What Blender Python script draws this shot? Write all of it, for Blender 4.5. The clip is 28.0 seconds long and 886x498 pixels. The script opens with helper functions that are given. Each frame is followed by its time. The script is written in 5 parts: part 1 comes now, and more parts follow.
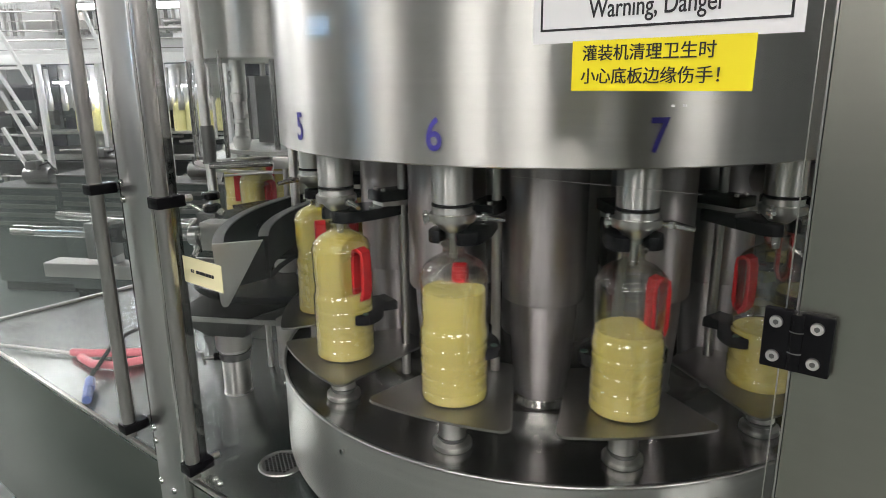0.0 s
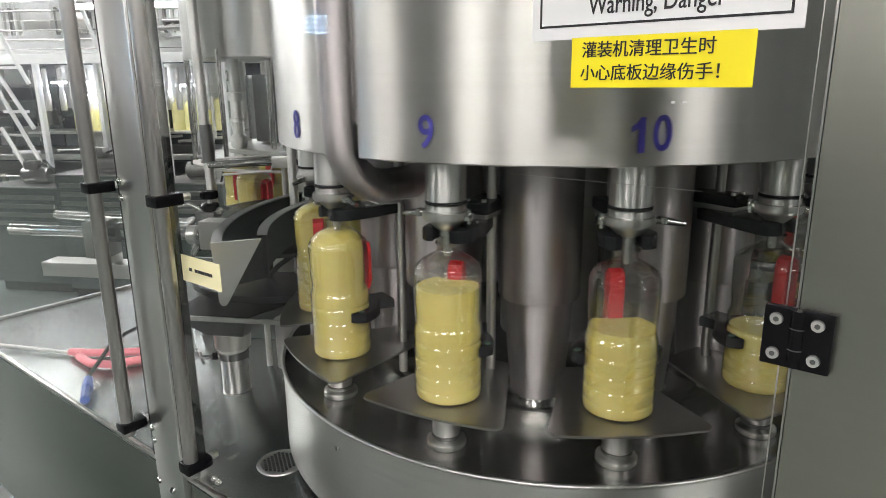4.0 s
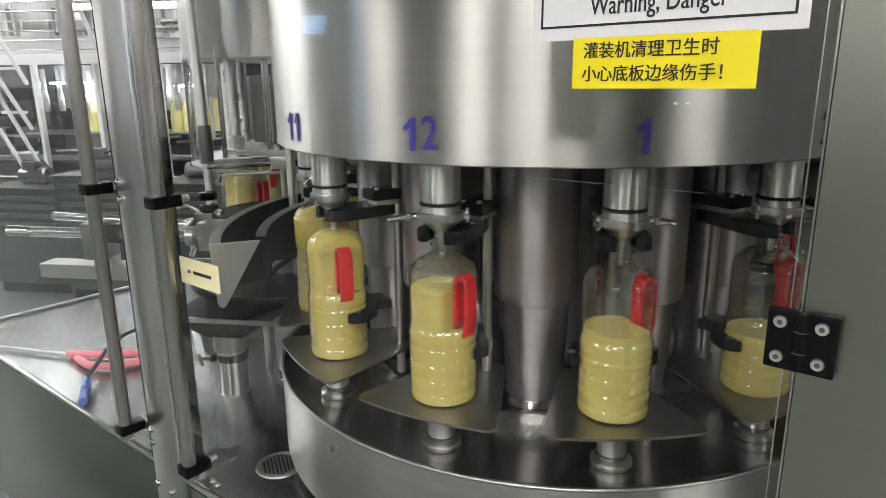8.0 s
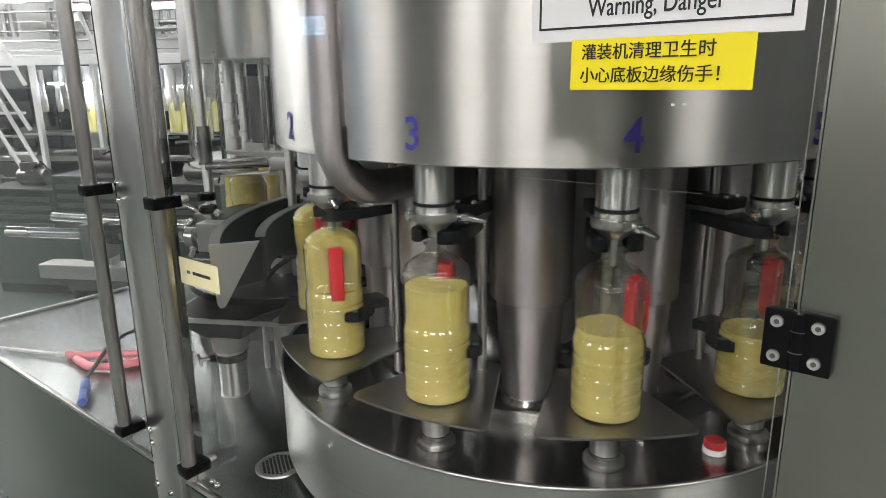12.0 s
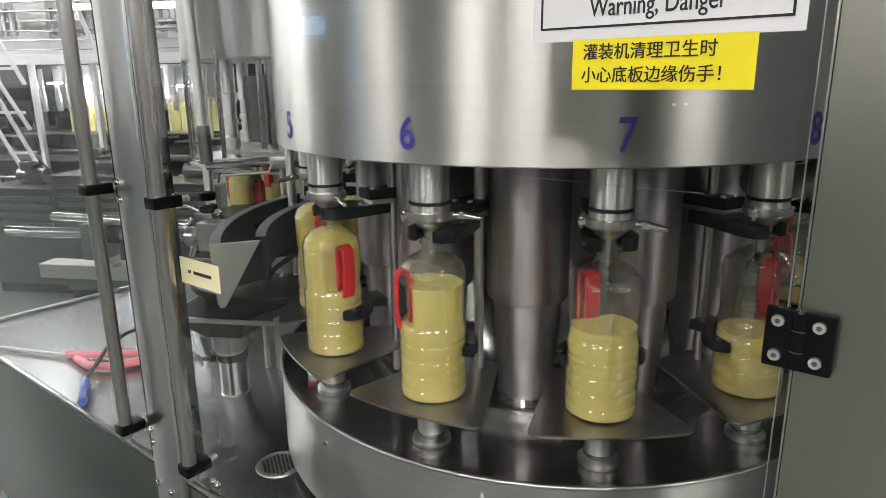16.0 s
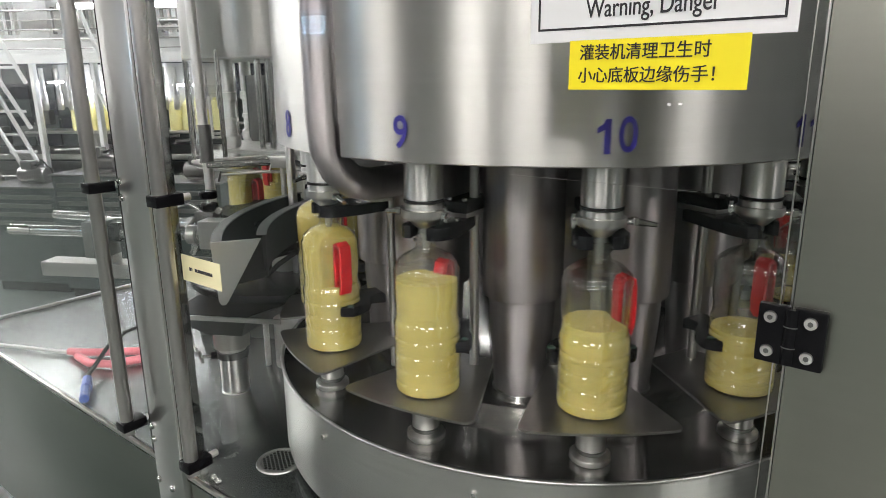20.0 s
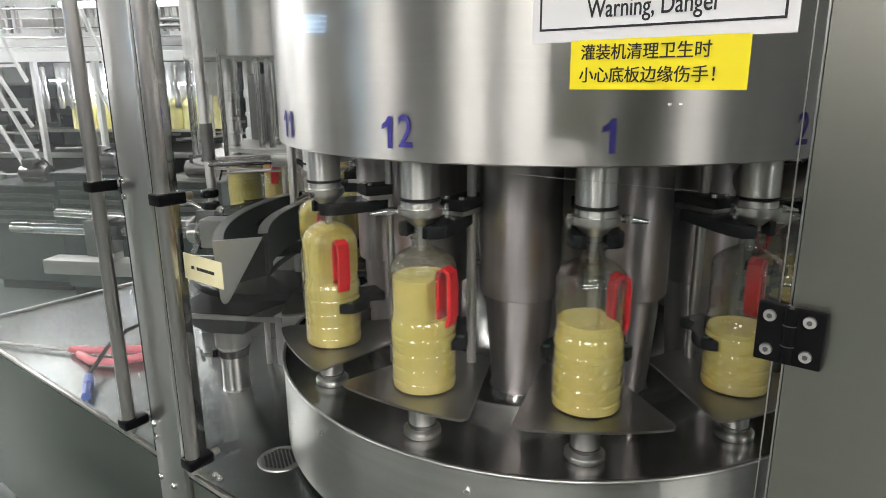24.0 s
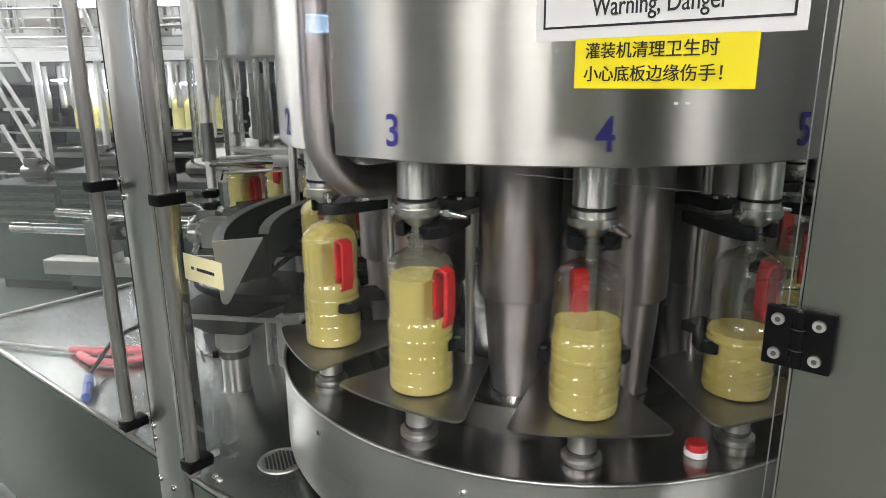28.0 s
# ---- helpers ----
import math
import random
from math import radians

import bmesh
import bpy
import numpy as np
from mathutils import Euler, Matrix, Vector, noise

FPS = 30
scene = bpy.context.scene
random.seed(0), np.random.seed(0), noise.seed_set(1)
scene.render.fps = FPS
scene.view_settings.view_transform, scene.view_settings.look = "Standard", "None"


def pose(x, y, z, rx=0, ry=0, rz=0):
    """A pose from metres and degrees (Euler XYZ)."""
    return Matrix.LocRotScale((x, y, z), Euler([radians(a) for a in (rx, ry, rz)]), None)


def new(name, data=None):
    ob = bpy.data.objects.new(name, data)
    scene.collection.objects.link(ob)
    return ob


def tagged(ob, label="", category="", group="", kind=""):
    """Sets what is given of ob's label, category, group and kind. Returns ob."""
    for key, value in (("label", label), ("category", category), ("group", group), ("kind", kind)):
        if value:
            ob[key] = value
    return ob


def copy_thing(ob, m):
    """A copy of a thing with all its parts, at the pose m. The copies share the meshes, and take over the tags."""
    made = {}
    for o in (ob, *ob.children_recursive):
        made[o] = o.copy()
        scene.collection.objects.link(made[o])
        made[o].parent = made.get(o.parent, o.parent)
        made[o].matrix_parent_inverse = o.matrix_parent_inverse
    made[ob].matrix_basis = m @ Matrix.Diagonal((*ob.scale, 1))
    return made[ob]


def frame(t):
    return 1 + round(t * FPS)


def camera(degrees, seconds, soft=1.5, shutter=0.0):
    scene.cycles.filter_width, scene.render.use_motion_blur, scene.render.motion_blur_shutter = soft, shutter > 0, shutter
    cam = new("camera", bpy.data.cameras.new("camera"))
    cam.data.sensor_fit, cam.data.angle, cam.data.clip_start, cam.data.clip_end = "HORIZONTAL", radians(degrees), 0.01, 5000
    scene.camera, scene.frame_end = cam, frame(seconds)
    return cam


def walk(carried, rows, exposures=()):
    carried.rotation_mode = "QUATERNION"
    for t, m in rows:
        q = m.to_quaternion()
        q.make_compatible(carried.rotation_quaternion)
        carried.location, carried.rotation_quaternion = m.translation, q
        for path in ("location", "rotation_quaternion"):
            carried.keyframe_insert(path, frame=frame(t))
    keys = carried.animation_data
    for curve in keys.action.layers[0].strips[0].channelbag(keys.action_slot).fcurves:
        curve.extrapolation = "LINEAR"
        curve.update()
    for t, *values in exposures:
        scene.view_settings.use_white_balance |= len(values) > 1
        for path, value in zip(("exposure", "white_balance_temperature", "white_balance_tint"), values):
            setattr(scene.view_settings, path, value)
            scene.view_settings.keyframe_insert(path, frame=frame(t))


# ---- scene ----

# ---------------------------------------------------------------- camera
cam = camera(68.19, 28.0, soft=0.75, shutter=0.5)
PATH = [
    (0, 0.0038, -1.7573, 1.6586, 75.496, 0.603, 9.595),
    (0.5, 0.0041, -1.7567, 1.6592, 75.439, 0.655, 9.569),
    (1, 0.0042, -1.7561, 1.6589, 75.428, 0.677, 9.563),
    (1.5, 0.0041, -1.7561, 1.6580, 75.452, 0.666, 9.557),
    (2, 0.0040, -1.7566, 1.6571, 75.464, 0.644, 9.537),
    (2.5, 0.0041, -1.7566, 1.6562, 75.458, 0.645, 9.530),
    (3, 0.0042, -1.7562, 1.6554, 75.464, 0.641, 9.532),
    (3.5, 0.0037, -1.7558, 1.6546, 75.489, 0.607, 9.516),
    (5.5, 0.0023, -1.7555, 1.6552, 75.570, 0.584, 9.473),
    (6, 0.0013, -1.7534, 1.6560, 75.524, 0.632, 9.422),
    (6.5, 0.0007, -1.7518, 1.6558, 75.530, 0.643, 9.406),
    (7, 0.0004, -1.7504, 1.6556, 75.532, 0.636, 9.396),
    (7.5, 0.0001, -1.7499, 1.6556, 75.531, 0.623, 9.383),
    (8, 0.0003, -1.7495, 1.6555, 75.542, 0.612, 9.396),
    (8.5, 0.0002, -1.7485, 1.6554, 75.549, 0.616, 9.397),
    (9, -0.0008, -1.7473, 1.6555, 75.558, 0.627, 9.352),
    (9.5, -0.0016, -1.7468, 1.6555, 75.575, 0.624, 9.321),
    (10, -0.0016, -1.7475, 1.6558, 75.591, 0.613, 9.311),
    (10.5, -0.0008, -1.7490, 1.6562, 75.595, 0.616, 9.303),
    (11, 0.0002, -1.7508, 1.6564, 75.591, 0.629, 9.294),
    (11.5, 0.0003, -1.7521, 1.6564, 75.588, 0.636, 9.273),
    (12, 0.0003, -1.7537, 1.6567, 75.568, 0.642, 9.254),
    (12.5, 0.0006, -1.7575, 1.6579, 75.506, 0.664, 9.228),
    (14.5, -0.0016, -1.7583, 1.6565, 75.577, 0.586, 9.216),
    (15, -0.0014, -1.7557, 1.6562, 75.568, 0.593, 9.252),
    (15.5, -0.0018, -1.7550, 1.6566, 75.542, 0.612, 9.232),
    (16, -0.0020, -1.7553, 1.6570, 75.528, 0.619, 9.210),
    (16.5, -0.0020, -1.7555, 1.6568, 75.522, 0.612, 9.209),
    (17, -0.0024, -1.7556, 1.6569, 75.498, 0.621, 9.197),
    (17.5, -0.0023, -1.7557, 1.6570, 75.479, 0.626, 9.205),
    (18, -0.0018, -1.7568, 1.6565, 75.506, 0.584, 9.226),
    (18.5, -0.0017, -1.7588, 1.6564, 75.521, 0.549, 9.221),
    (19, -0.0008, -1.7613, 1.6571, 75.495, 0.557, 9.217),
    (19.5, 0.0006, -1.7645, 1.6574, 75.498, 0.548, 9.228),
    (20, 0.0017, -1.7669, 1.6574, 75.489, 0.537, 9.238),
    (20.5, 0.0024, -1.7685, 1.6578, 75.456, 0.539, 9.252),
    (21, 0.0026, -1.7703, 1.6580, 75.450, 0.522, 9.259),
    (21.5, 0.0022, -1.7724, 1.6580, 75.460, 0.501, 9.240),
    (23.5, 0.0021, -1.7705, 1.6583, 75.379, 0.516, 9.305),
    (24, 0.0013, -1.7715, 1.6582, 75.399, 0.455, 9.308),
    (24.5, 0.0007, -1.7707, 1.6577, 75.417, 0.417, 9.337),
    (25, -0.0001, -1.7685, 1.6574, 75.415, 0.425, 9.362),
    (25.5, -0.0013, -1.7662, 1.6575, 75.392, 0.456, 9.369),
    (26, -0.0020, -1.7639, 1.6576, 75.383, 0.455, 9.387),
    (26.5, -0.0023, -1.7617, 1.6573, 75.392, 0.425, 9.401),
    (27, -0.0031, -1.7603, 1.6571, 75.386, 0.426, 9.382),
    (27.5, -0.0028, -1.7598, 1.6572, 75.377, 0.444, 9.396),
    (28, -0.0008, -1.7598, 1.6566, 75.415, 0.407, 9.484),
]
walk(cam, [(t, pose(x, y, z, rx, ry, rz)) for t, x, y, z, rx, ry, rz in PATH], exposures=[(0, -0.01), (1, 0.17), (2, 0.18), (3, 0.15), (6, 0.23), (7, 0.2), (8, 0.03), (9, 0.26), (10, 0.14), (11, 0.14), (12, 0.01), (15, 0.16), (16, 0.0), (17, 0.2), (18, 0.23), (20, 0.11), (21, 0.17), (24, 0.1), (25, 0.2), (26, 0.18), (28, 0.11)])

# ---------------------------------------------------------------- plan, in metres
PZ = 1.06            # height of the bottle platforms
BED = 0.72           # height of the machine bed
PITCH_R = 0.62       # radius on which the bottles ride
TURN = 22.752        # degrees a second
PHASE = -18.347      # where station 12 stands at 8 s
U = Vector((0.875, -0.484, 0)).normalized()   # along the machine's front
N = Vector((-U.y, U.x, 0))                    # into the machine
FRONT = -0.827
FR = Matrix(((U.x, N.x, 0, 0), (U.y, N.y, 0, 0), (0, 0, 1, 0), (0, 0, 0, 1))) @ Matrix.Translation((0, FRONT, 0))


# ---------------------------------------------------------------- world and light
world = bpy.data.worlds.new("hall_air")
scene.world = world
world.use_nodes = True
world.node_tree.nodes["Background"].inputs[0].default_value = (0.80, 0.86, 0.92, 1)
world.node_tree.nodes["Background"].inputs[1].default_value = 0.05


# ---------------------------------------------------------------- materials
def material(name, colour, rough=0.5, metal=0.0, grain=0.0, grain_scale=(40, 40, 40), bump=0.0, rough_var=0.0, spec=0.5, wear=0.0, wear_scale=3.0):
    m = bpy.data.materials.new(name)
    m.use_nodes = True
    nt = m.node_tree
    b = nt.nodes["Principled BSDF"]
    b.inputs["Base Color"].default_value = (*colour, 1)
    b.inputs["Roughness"].default_value = rough
    b.inputs["Metallic"].default_value = metal
    b.inputs["Specular IOR Level"].default_value = spec
    if grain or bump or rough_var or wear:
        tc = nt.nodes.new("ShaderNodeTexCoord")
        mp = nt.nodes.new("ShaderNodeMapping")
        mp.inputs["Scale"].default_value = grain_scale
        nt.links.new(tc.outputs["Object"], mp.inputs["Vector"])
        n1 = nt.nodes.new("ShaderNodeTexNoise")
        n1.inputs["Scale"].default_value = 1.0
        n1.inputs["Detail"].default_value = 4.0
        nt.links.new(mp.outputs[0], n1.inputs["Vector"])
        n2 = nt.nodes.new("ShaderNodeTexNoise")
        n2.inputs["Scale"].default_value = wear_scale
        n2.inputs["Detail"].default_value = 5.0
        nt.links.new(tc.outputs["Object"], n2.inputs["Vector"])
        mix = nt.nodes.new("ShaderNodeMix")
        mix.data_type = "RGBA"
        mix.blend_type = "MULTIPLY"
        mix.inputs["A"].default_value = (*colour, 1)
        mix.inputs["Factor"].default_value = 1.0
        add = nt.nodes.new("ShaderNodeMath")
        add.operation = "MULTIPLY_ADD"
        add.inputs[1].default_value = grain
        add.inputs[2].default_value = 1.0 - grain * 0.5
        nt.links.new(n1.outputs["Fac"], add.inputs[0])
        w = nt.nodes.new("ShaderNodeMath")
        w.operation = "MULTIPLY_ADD"
        w.inputs[1].default_value = wear
        w.inputs[2].default_value = 1.0 - wear * 0.5
        nt.links.new(n2.outputs["Fac"], w.inputs[0])
        mul = nt.nodes.new("ShaderNodeMath")
        mul.operation = "MULTIPLY"
        nt.links.new(add.outputs[0], mul.inputs[0])
        nt.links.new(w.outputs[0], mul.inputs[1])
        nt.links.new(mul.outputs[0], mix.inputs["B"])
        nt.links.new(mix.outputs["Result"], b.inputs["Base Color"])
        if rough_var:
            r = nt.nodes.new("ShaderNodeMath")
            r.operation = "MULTIPLY_ADD"
            r.inputs[1].default_value = rough_var
            r.inputs[2].default_value = rough - rough_var * 0.5
            s = nt.nodes.new("ShaderNodeMath")
            s.operation = "ADD"
            nt.links.new(n1.outputs["Fac"], s.inputs[0])
            nt.links.new(n2.outputs["Fac"], s.inputs[1])
            h = nt.nodes.new("ShaderNodeMath")
            h.operation = "MULTIPLY"
            h.inputs[1].default_value = 0.5
            nt.links.new(s.outputs[0], h.inputs[0])
            nt.links.new(h.outputs[0], r.inputs[0])
            nt.links.new(r.outputs[0], b.inputs["Roughness"])
        if bump:
            bp = nt.nodes.new("ShaderNodeBump")
            bp.inputs["Strength"].default_value = bump
            bp.inputs["Distance"].default_value = 0.002
            nt.links.new(n1.outputs["Fac"], bp.inputs["Height"])
            nt.links.new(bp.outputs[0], b.inputs["Normal"])
    return m


def clear(name, colour, rough, ior):
    m = bpy.data.materials.new(name)
    m.use_nodes = True
    b = m.node_tree.nodes["Principled BSDF"]
    b.inputs["Base Color"].default_value = (*colour, 1)
    b.inputs["Roughness"].default_value = rough
    b.inputs["IOR"].default_value = ior
    b.inputs["Transmission Weight"].default_value = 1.0
    return m


def glow(name, colour, strength):
    m = bpy.data.materials.new(name)
    m.use_nodes = True
    b = m.node_tree.nodes["Principled BSDF"]
    b.inputs["Base Color"].default_value = (0.8, 0.8, 0.8, 1)
    b.inputs["Emission Color"].default_value = (*colour, 1)
    b.inputs["Emission Strength"].default_value = strength
    return m


DRUM_STEEL = material("brushed_drum_steel", (0.565, 0.555, 0.53), 0.35, 1.0, 0.80, (9, 9, 0.35), 0.10, 0.16, wear=0.40)
STEEL = material("satin_steel", (0.54, 0.53, 0.51), 0.30, 1.0, 0.08, (60, 60, 60), 0.02, 0.12, wear=0.10)
PLATE_STEEL = material("worn_plate_steel", (0.27, 0.26, 0.245), 0.32, 1.0, 0.12, (70, 70, 70), 0.02, 0.16, wear=0.35, wear_scale=11)
COLUMN_STEEL = material("dull_column_steel", (0.40, 0.372, 0.374), 0.40, 1.0, 0.75, (26, 26, 1.2), 0.10, 0.20, wear=0.35, wear_scale=7)
SIDE_STEEL = material("grey_panel_steel", (0.445, 0.45, 0.395), 0.32, 1.0, 0.06, (3, 3, 120), 0.02, 0.08, wear=0.12)
BED_STEEL = material("bed_steel", (0.23, 0.242, 0.235), 0.24, 1.0, 0.05, (70, 70, 70), 0.004, 0.08, wear=0.25, wear_scale=2.5)
POST_STEEL = material("brushed_post_steel", (0.80, 0.795, 0.775), 0.28, 1.0, 0.05, (60, 60, 1), 0.0, 0.04, wear=0.10)
POLISHED = material("polished_steel", (0.72, 0.71, 0.69), 0.28, 1.0, 0.35, (90, 90, 2), 0.0, 0.02, wear=0.05)
CHROME = material("bright_chrome_steel", (0.74, 0.73, 0.71), 0.13, 1.0)
TRAY_STEEL = material("tray_steel", (0.29, 0.285, 0.275), 0.21, 1.0, 0.12, (30, 30, 30), 0.02, 0.16, wear=0.2, wear_scale=6)
PANEL_STEEL = material("satin_panel_steel", (0.33, 0.36, 0.328), 0.32, 1.0, 0.04, (40, 40, 40), 0.0, 0.06, wear=0.30, wear_scale=1.6)
WALL_STEEL = material("brushed_tray_wall_steel", (0.60, 0.60, 0.575), 0.34, 1.0, 0.15, (5, 5, 90), 0.01, 0.12, wear=0.35, wear_scale=6)
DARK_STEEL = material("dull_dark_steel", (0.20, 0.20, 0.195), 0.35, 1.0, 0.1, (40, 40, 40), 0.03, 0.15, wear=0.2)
BLACK = material("black_plastic", (0.006, 0.006, 0.007), 0.26, 0.0, 0.2, (80, 80, 80), 0.03, 0.08, spec=0.16)
RUBBER = material("black_rubber", (0.010, 0.010, 0.010), 0.6, spec=0.2)
RED = material("red_plastic", (0.37, 0.011, 0.014), 0.32, wear=0.12, wear_scale=30)
YELLOW = material("yellow_vinyl", (0.95, 0.80, 0.02), 0.4, wear=0.04)
WHITE = material("white_vinyl", (0.82, 0.82, 0.82), 0.4, wear=0.04)
CREAM = material("cream_paper", (0.90, 0.84, 0.52), 0.6, wear=0.06)
INK = material("black_ink", (0.012, 0.012, 0.014), 0.5)
BLUE_INK = material("blue_vinyl_numerals", (0.025, 0.02, 0.18), 0.4)
BLUE = material("blue_plastic", (0.03, 0.08, 0.35), 0.4)
PINK = material("red_tool_grip", (0.62, 0.17, 0.20), 0.35, wear=0.15)
FLOOR_PAINT = material("grey_green_epoxy", (0.062, 0.078, 0.070), 0.42, 0, 0.12, (6, 6, 6), 0.02, 0.15, wear=0.3, wear_scale=0.7, spec=0.3)
CEIL_PAINT = material("grey_ceiling_paint", (0.13, 0.135, 0.135), 0.8, 0, 0.05, (5, 5, 5), 0.02, wear=0.2, wear_scale=0.6)
# three tones for the unseen walls, chosen for what steel and acrylic mirror
REFLECT_PALE = material("pale_reflected_wall", (0.5, 0.51, 0.51), 0.7, 0, 0.05, (5, 5, 5), 0.02, wear=0.25, wear_scale=0.4)
REFLECT_MID = material("grey_reflected_wall", (0.22, 0.225, 0.225), 0.7, 0, 0.05, (5, 5, 5), 0.02, wear=0.25, wear_scale=0.4)
REFLECT_DIM = material("dim_reflected_wall", (0.09, 0.095, 0.095), 0.7, 0, 0.05, (5, 5, 5), 0.02, wear=0.25, wear_scale=0.4)
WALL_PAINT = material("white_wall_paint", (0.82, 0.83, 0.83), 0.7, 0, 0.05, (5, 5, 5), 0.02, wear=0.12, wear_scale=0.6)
GREY_PAINT = material("grey_frame_paint", (0.76, 0.77, 0.77), 0.45, wear=0.12)
AISLE_PAINT = material("pale_aisle_paint", (0.10, 0.108, 0.10), 0.45, 0, 0.10, (6, 6, 6), 0.02, 0.15, wear=0.35, wear_scale=1.1, spec=0.3)
BASE_PAINT = material("dark_green_grey_paint", (0.045, 0.058, 0.055), 0.35, 0, 0.1, (6, 6, 6), 0.02, 0.1, wear=0.4, wear_scale=2.0)
MIRROR_STEEL = material("polished_post_side", (0.25, 0.25, 0.245), 0.07, 1.0, wear=0.2, rough_var=0.03)
GREEN = material("dark_green_plastic", (0.012, 0.035, 0.022), 0.4)
# near-black, for dark guard panels and the painted shade under the far header
DARK_FILL = material("dark_panel_and_shade", (0.02, 0.022, 0.03), 0.25, wear=0.3)
LIQUID = material("cloudy_yellow_liquid", (0.49, 0.413, 0.125), 0.5, wear=0.05, wear_scale=18, spec=0.25)
# the same yellow liquid, with the wash of the work lights in its colour
WASHED_LIQUID = material("glow_washed_yellow", (0.80, 0.75, 0.36), 0.4, wear=0.08, wear_scale=12)
FOAM = material("pale_foam", (0.47, 0.395, 0.125), 0.75, 0, 0.15, (260, 260, 260), 0.3, spec=0.1)
LABEL_GREY = material("grey_print", (0.2, 0.2, 0.18), 0.6)
ACRYLIC = clear("clear_acrylic", (0.97, 0.985, 0.98), 0.0, 1.25)


def hazed(name, base, amount):
    """Clear acrylic with a little milky scatter mixed in, a haze that lifts what lies behind."""
    m = base.copy()
    m.name = name
    nt = m.node_tree
    milk = nt.nodes.new("ShaderNodeBsdfDiffuse")
    milk.inputs[0].default_value = (0.85, 0.88, 0.88, 1)
    tc = nt.nodes.new("ShaderNodeTexCoord")
    nz_ = nt.nodes.new("ShaderNodeTexNoise")
    nz_.inputs["Scale"].default_value = 2.2
    nz_.inputs["Detail"].default_value = 5.0
    fac = nt.nodes.new("ShaderNodeMath")
    fac.operation = "MULTIPLY"
    fac.inputs[1].default_value = 2 * amount
    mix = nt.nodes.new("ShaderNodeMixShader")
    nt.links.new(tc.outputs["Object"], nz_.inputs["Vector"])
    nt.links.new(nz_.outputs["Fac"], fac.inputs[0])
    nt.links.new(fac.outputs[0], mix.inputs[0])
    nt.links.new(nt.nodes["Principled BSDF"].outputs[0], mix.inputs[1])
    nt.links.new(milk.outputs[0], mix.inputs[2])
    nt.links.new(mix.outputs[0], nt.nodes["Material Output"].inputs["Surface"])
    return m


# pale haze put into the left door's sheet to brighten the view through it
HAZY = hazed("hazy_acrylic", ACRYLIC, 0.013)


def film_plastic(name, rough, ior):
    """Thin clear plastic: light goes straight through, and the surface mirrors by Fresnel."""
    m = bpy.data.materials.new(name)
    m.use_nodes = True
    nt = m.node_tree
    nt.nodes.remove(nt.nodes["Principled BSDF"])
    thru = nt.nodes.new("ShaderNodeBsdfTransparent")
    thru.inputs[0].default_value = (0.955, 0.96, 0.95, 1)
    gloss = nt.nodes.new("ShaderNodeBsdfGlossy")
    gloss.inputs["Roughness"].default_value = rough
    lw = nt.nodes.new("ShaderNodeLayerWeight")
    lw.inputs["Blend"].default_value = 0.5
    pw = nt.nodes.new("ShaderNodeMath")
    pw.operation = "POWER"
    pw.inputs[1].default_value = 4.0
    fr = nt.nodes.new("ShaderNodeMath")
    fr.operation = "MULTIPLY_ADD"
    f0 = ((ior - 1) / (ior + 1)) ** 2
    fr.inputs[1].default_value = 0.7
    fr.inputs[2].default_value = f0
    nt.links.new(lw.outputs["Facing"], pw.inputs[0])
    nt.links.new(pw.outputs[0], fr.inputs[0])
    mix = nt.nodes.new("ShaderNodeMixShader")
    nt.links.new(fr.outputs[0], mix.inputs[0])
    nt.links.new(thru.outputs[0], mix.inputs[1])
    nt.links.new(gloss.outputs[0], mix.inputs[2])
    nt.links.new(mix.outputs[0], nt.nodes["Material Output"].inputs["Surface"])
    tc = nt.nodes.new("ShaderNodeTexCoord")
    nz_ = nt.nodes.new("ShaderNodeTexNoise")
    nz_.inputs["Scale"].default_value = 60
    bp = nt.nodes.new("ShaderNodeBump")
    bp.inputs["Strength"].default_value = 0.12
    bp.inputs["Distance"].default_value = 0.003
    nt.links.new(tc.outputs["Object"], nz_.inputs["Vector"])
    nt.links.new(nz_.outputs["Fac"], bp.inputs["Height"])
    nt.links.new(bp.outputs[0], gloss.inputs["Normal"])
    return m


PET = film_plastic("clear_plastic_bottle", 0.035, 2.3)
PET_INSIDE = film_plastic("clear_plastic_inside", 0.05, 1.6)
BUBBLE = material("wet_foam_bubbles", (0.80, 0.72, 0.42), 0.06, spec=0.9)
BUBBLE.node_tree.nodes["Principled BSDF"].inputs["Coat Weight"].default_value = 1.0
LAMP = glow("lamp_diffuser", (1.0, 0.98, 0.97), 50.0)
# glow of the added lamps that give the highlights
BELL = glow("glint_lamp_dome", (1.0, 0.955, 0.93), 27.5)
TUBE = glow("tube_light", (0.98, 0.98, 1.0), 34.0)
COOL = glow("cool_work_light", (0.85, 0.88, 1.0), 30.0)
DISPLAY = glow("blue_display", (0.35, 0.65, 1.0), 42.0)
LIQUID.node_tree.nodes["Principled BSDF"].inputs["Coat Weight"].default_value = 0.12
LIQUID.node_tree.nodes["Principled BSDF"].inputs["Coat Roughness"].default_value = 0.10
LIQUID.node_tree.nodes["Principled BSDF"].inputs["Coat IOR"].default_value = 1.5
LIQUID.node_tree.nodes["Principled BSDF"].inputs["Subsurface Weight"].default_value = 0.75
LIQUID.node_tree.nodes["Principled BSDF"].inputs["Subsurface Radius"].default_value = (0.03, 0.026, 0.012)
LIQUID.node_tree.nodes["Principled BSDF"].inputs["Subsurface Scale"].default_value = 0.5


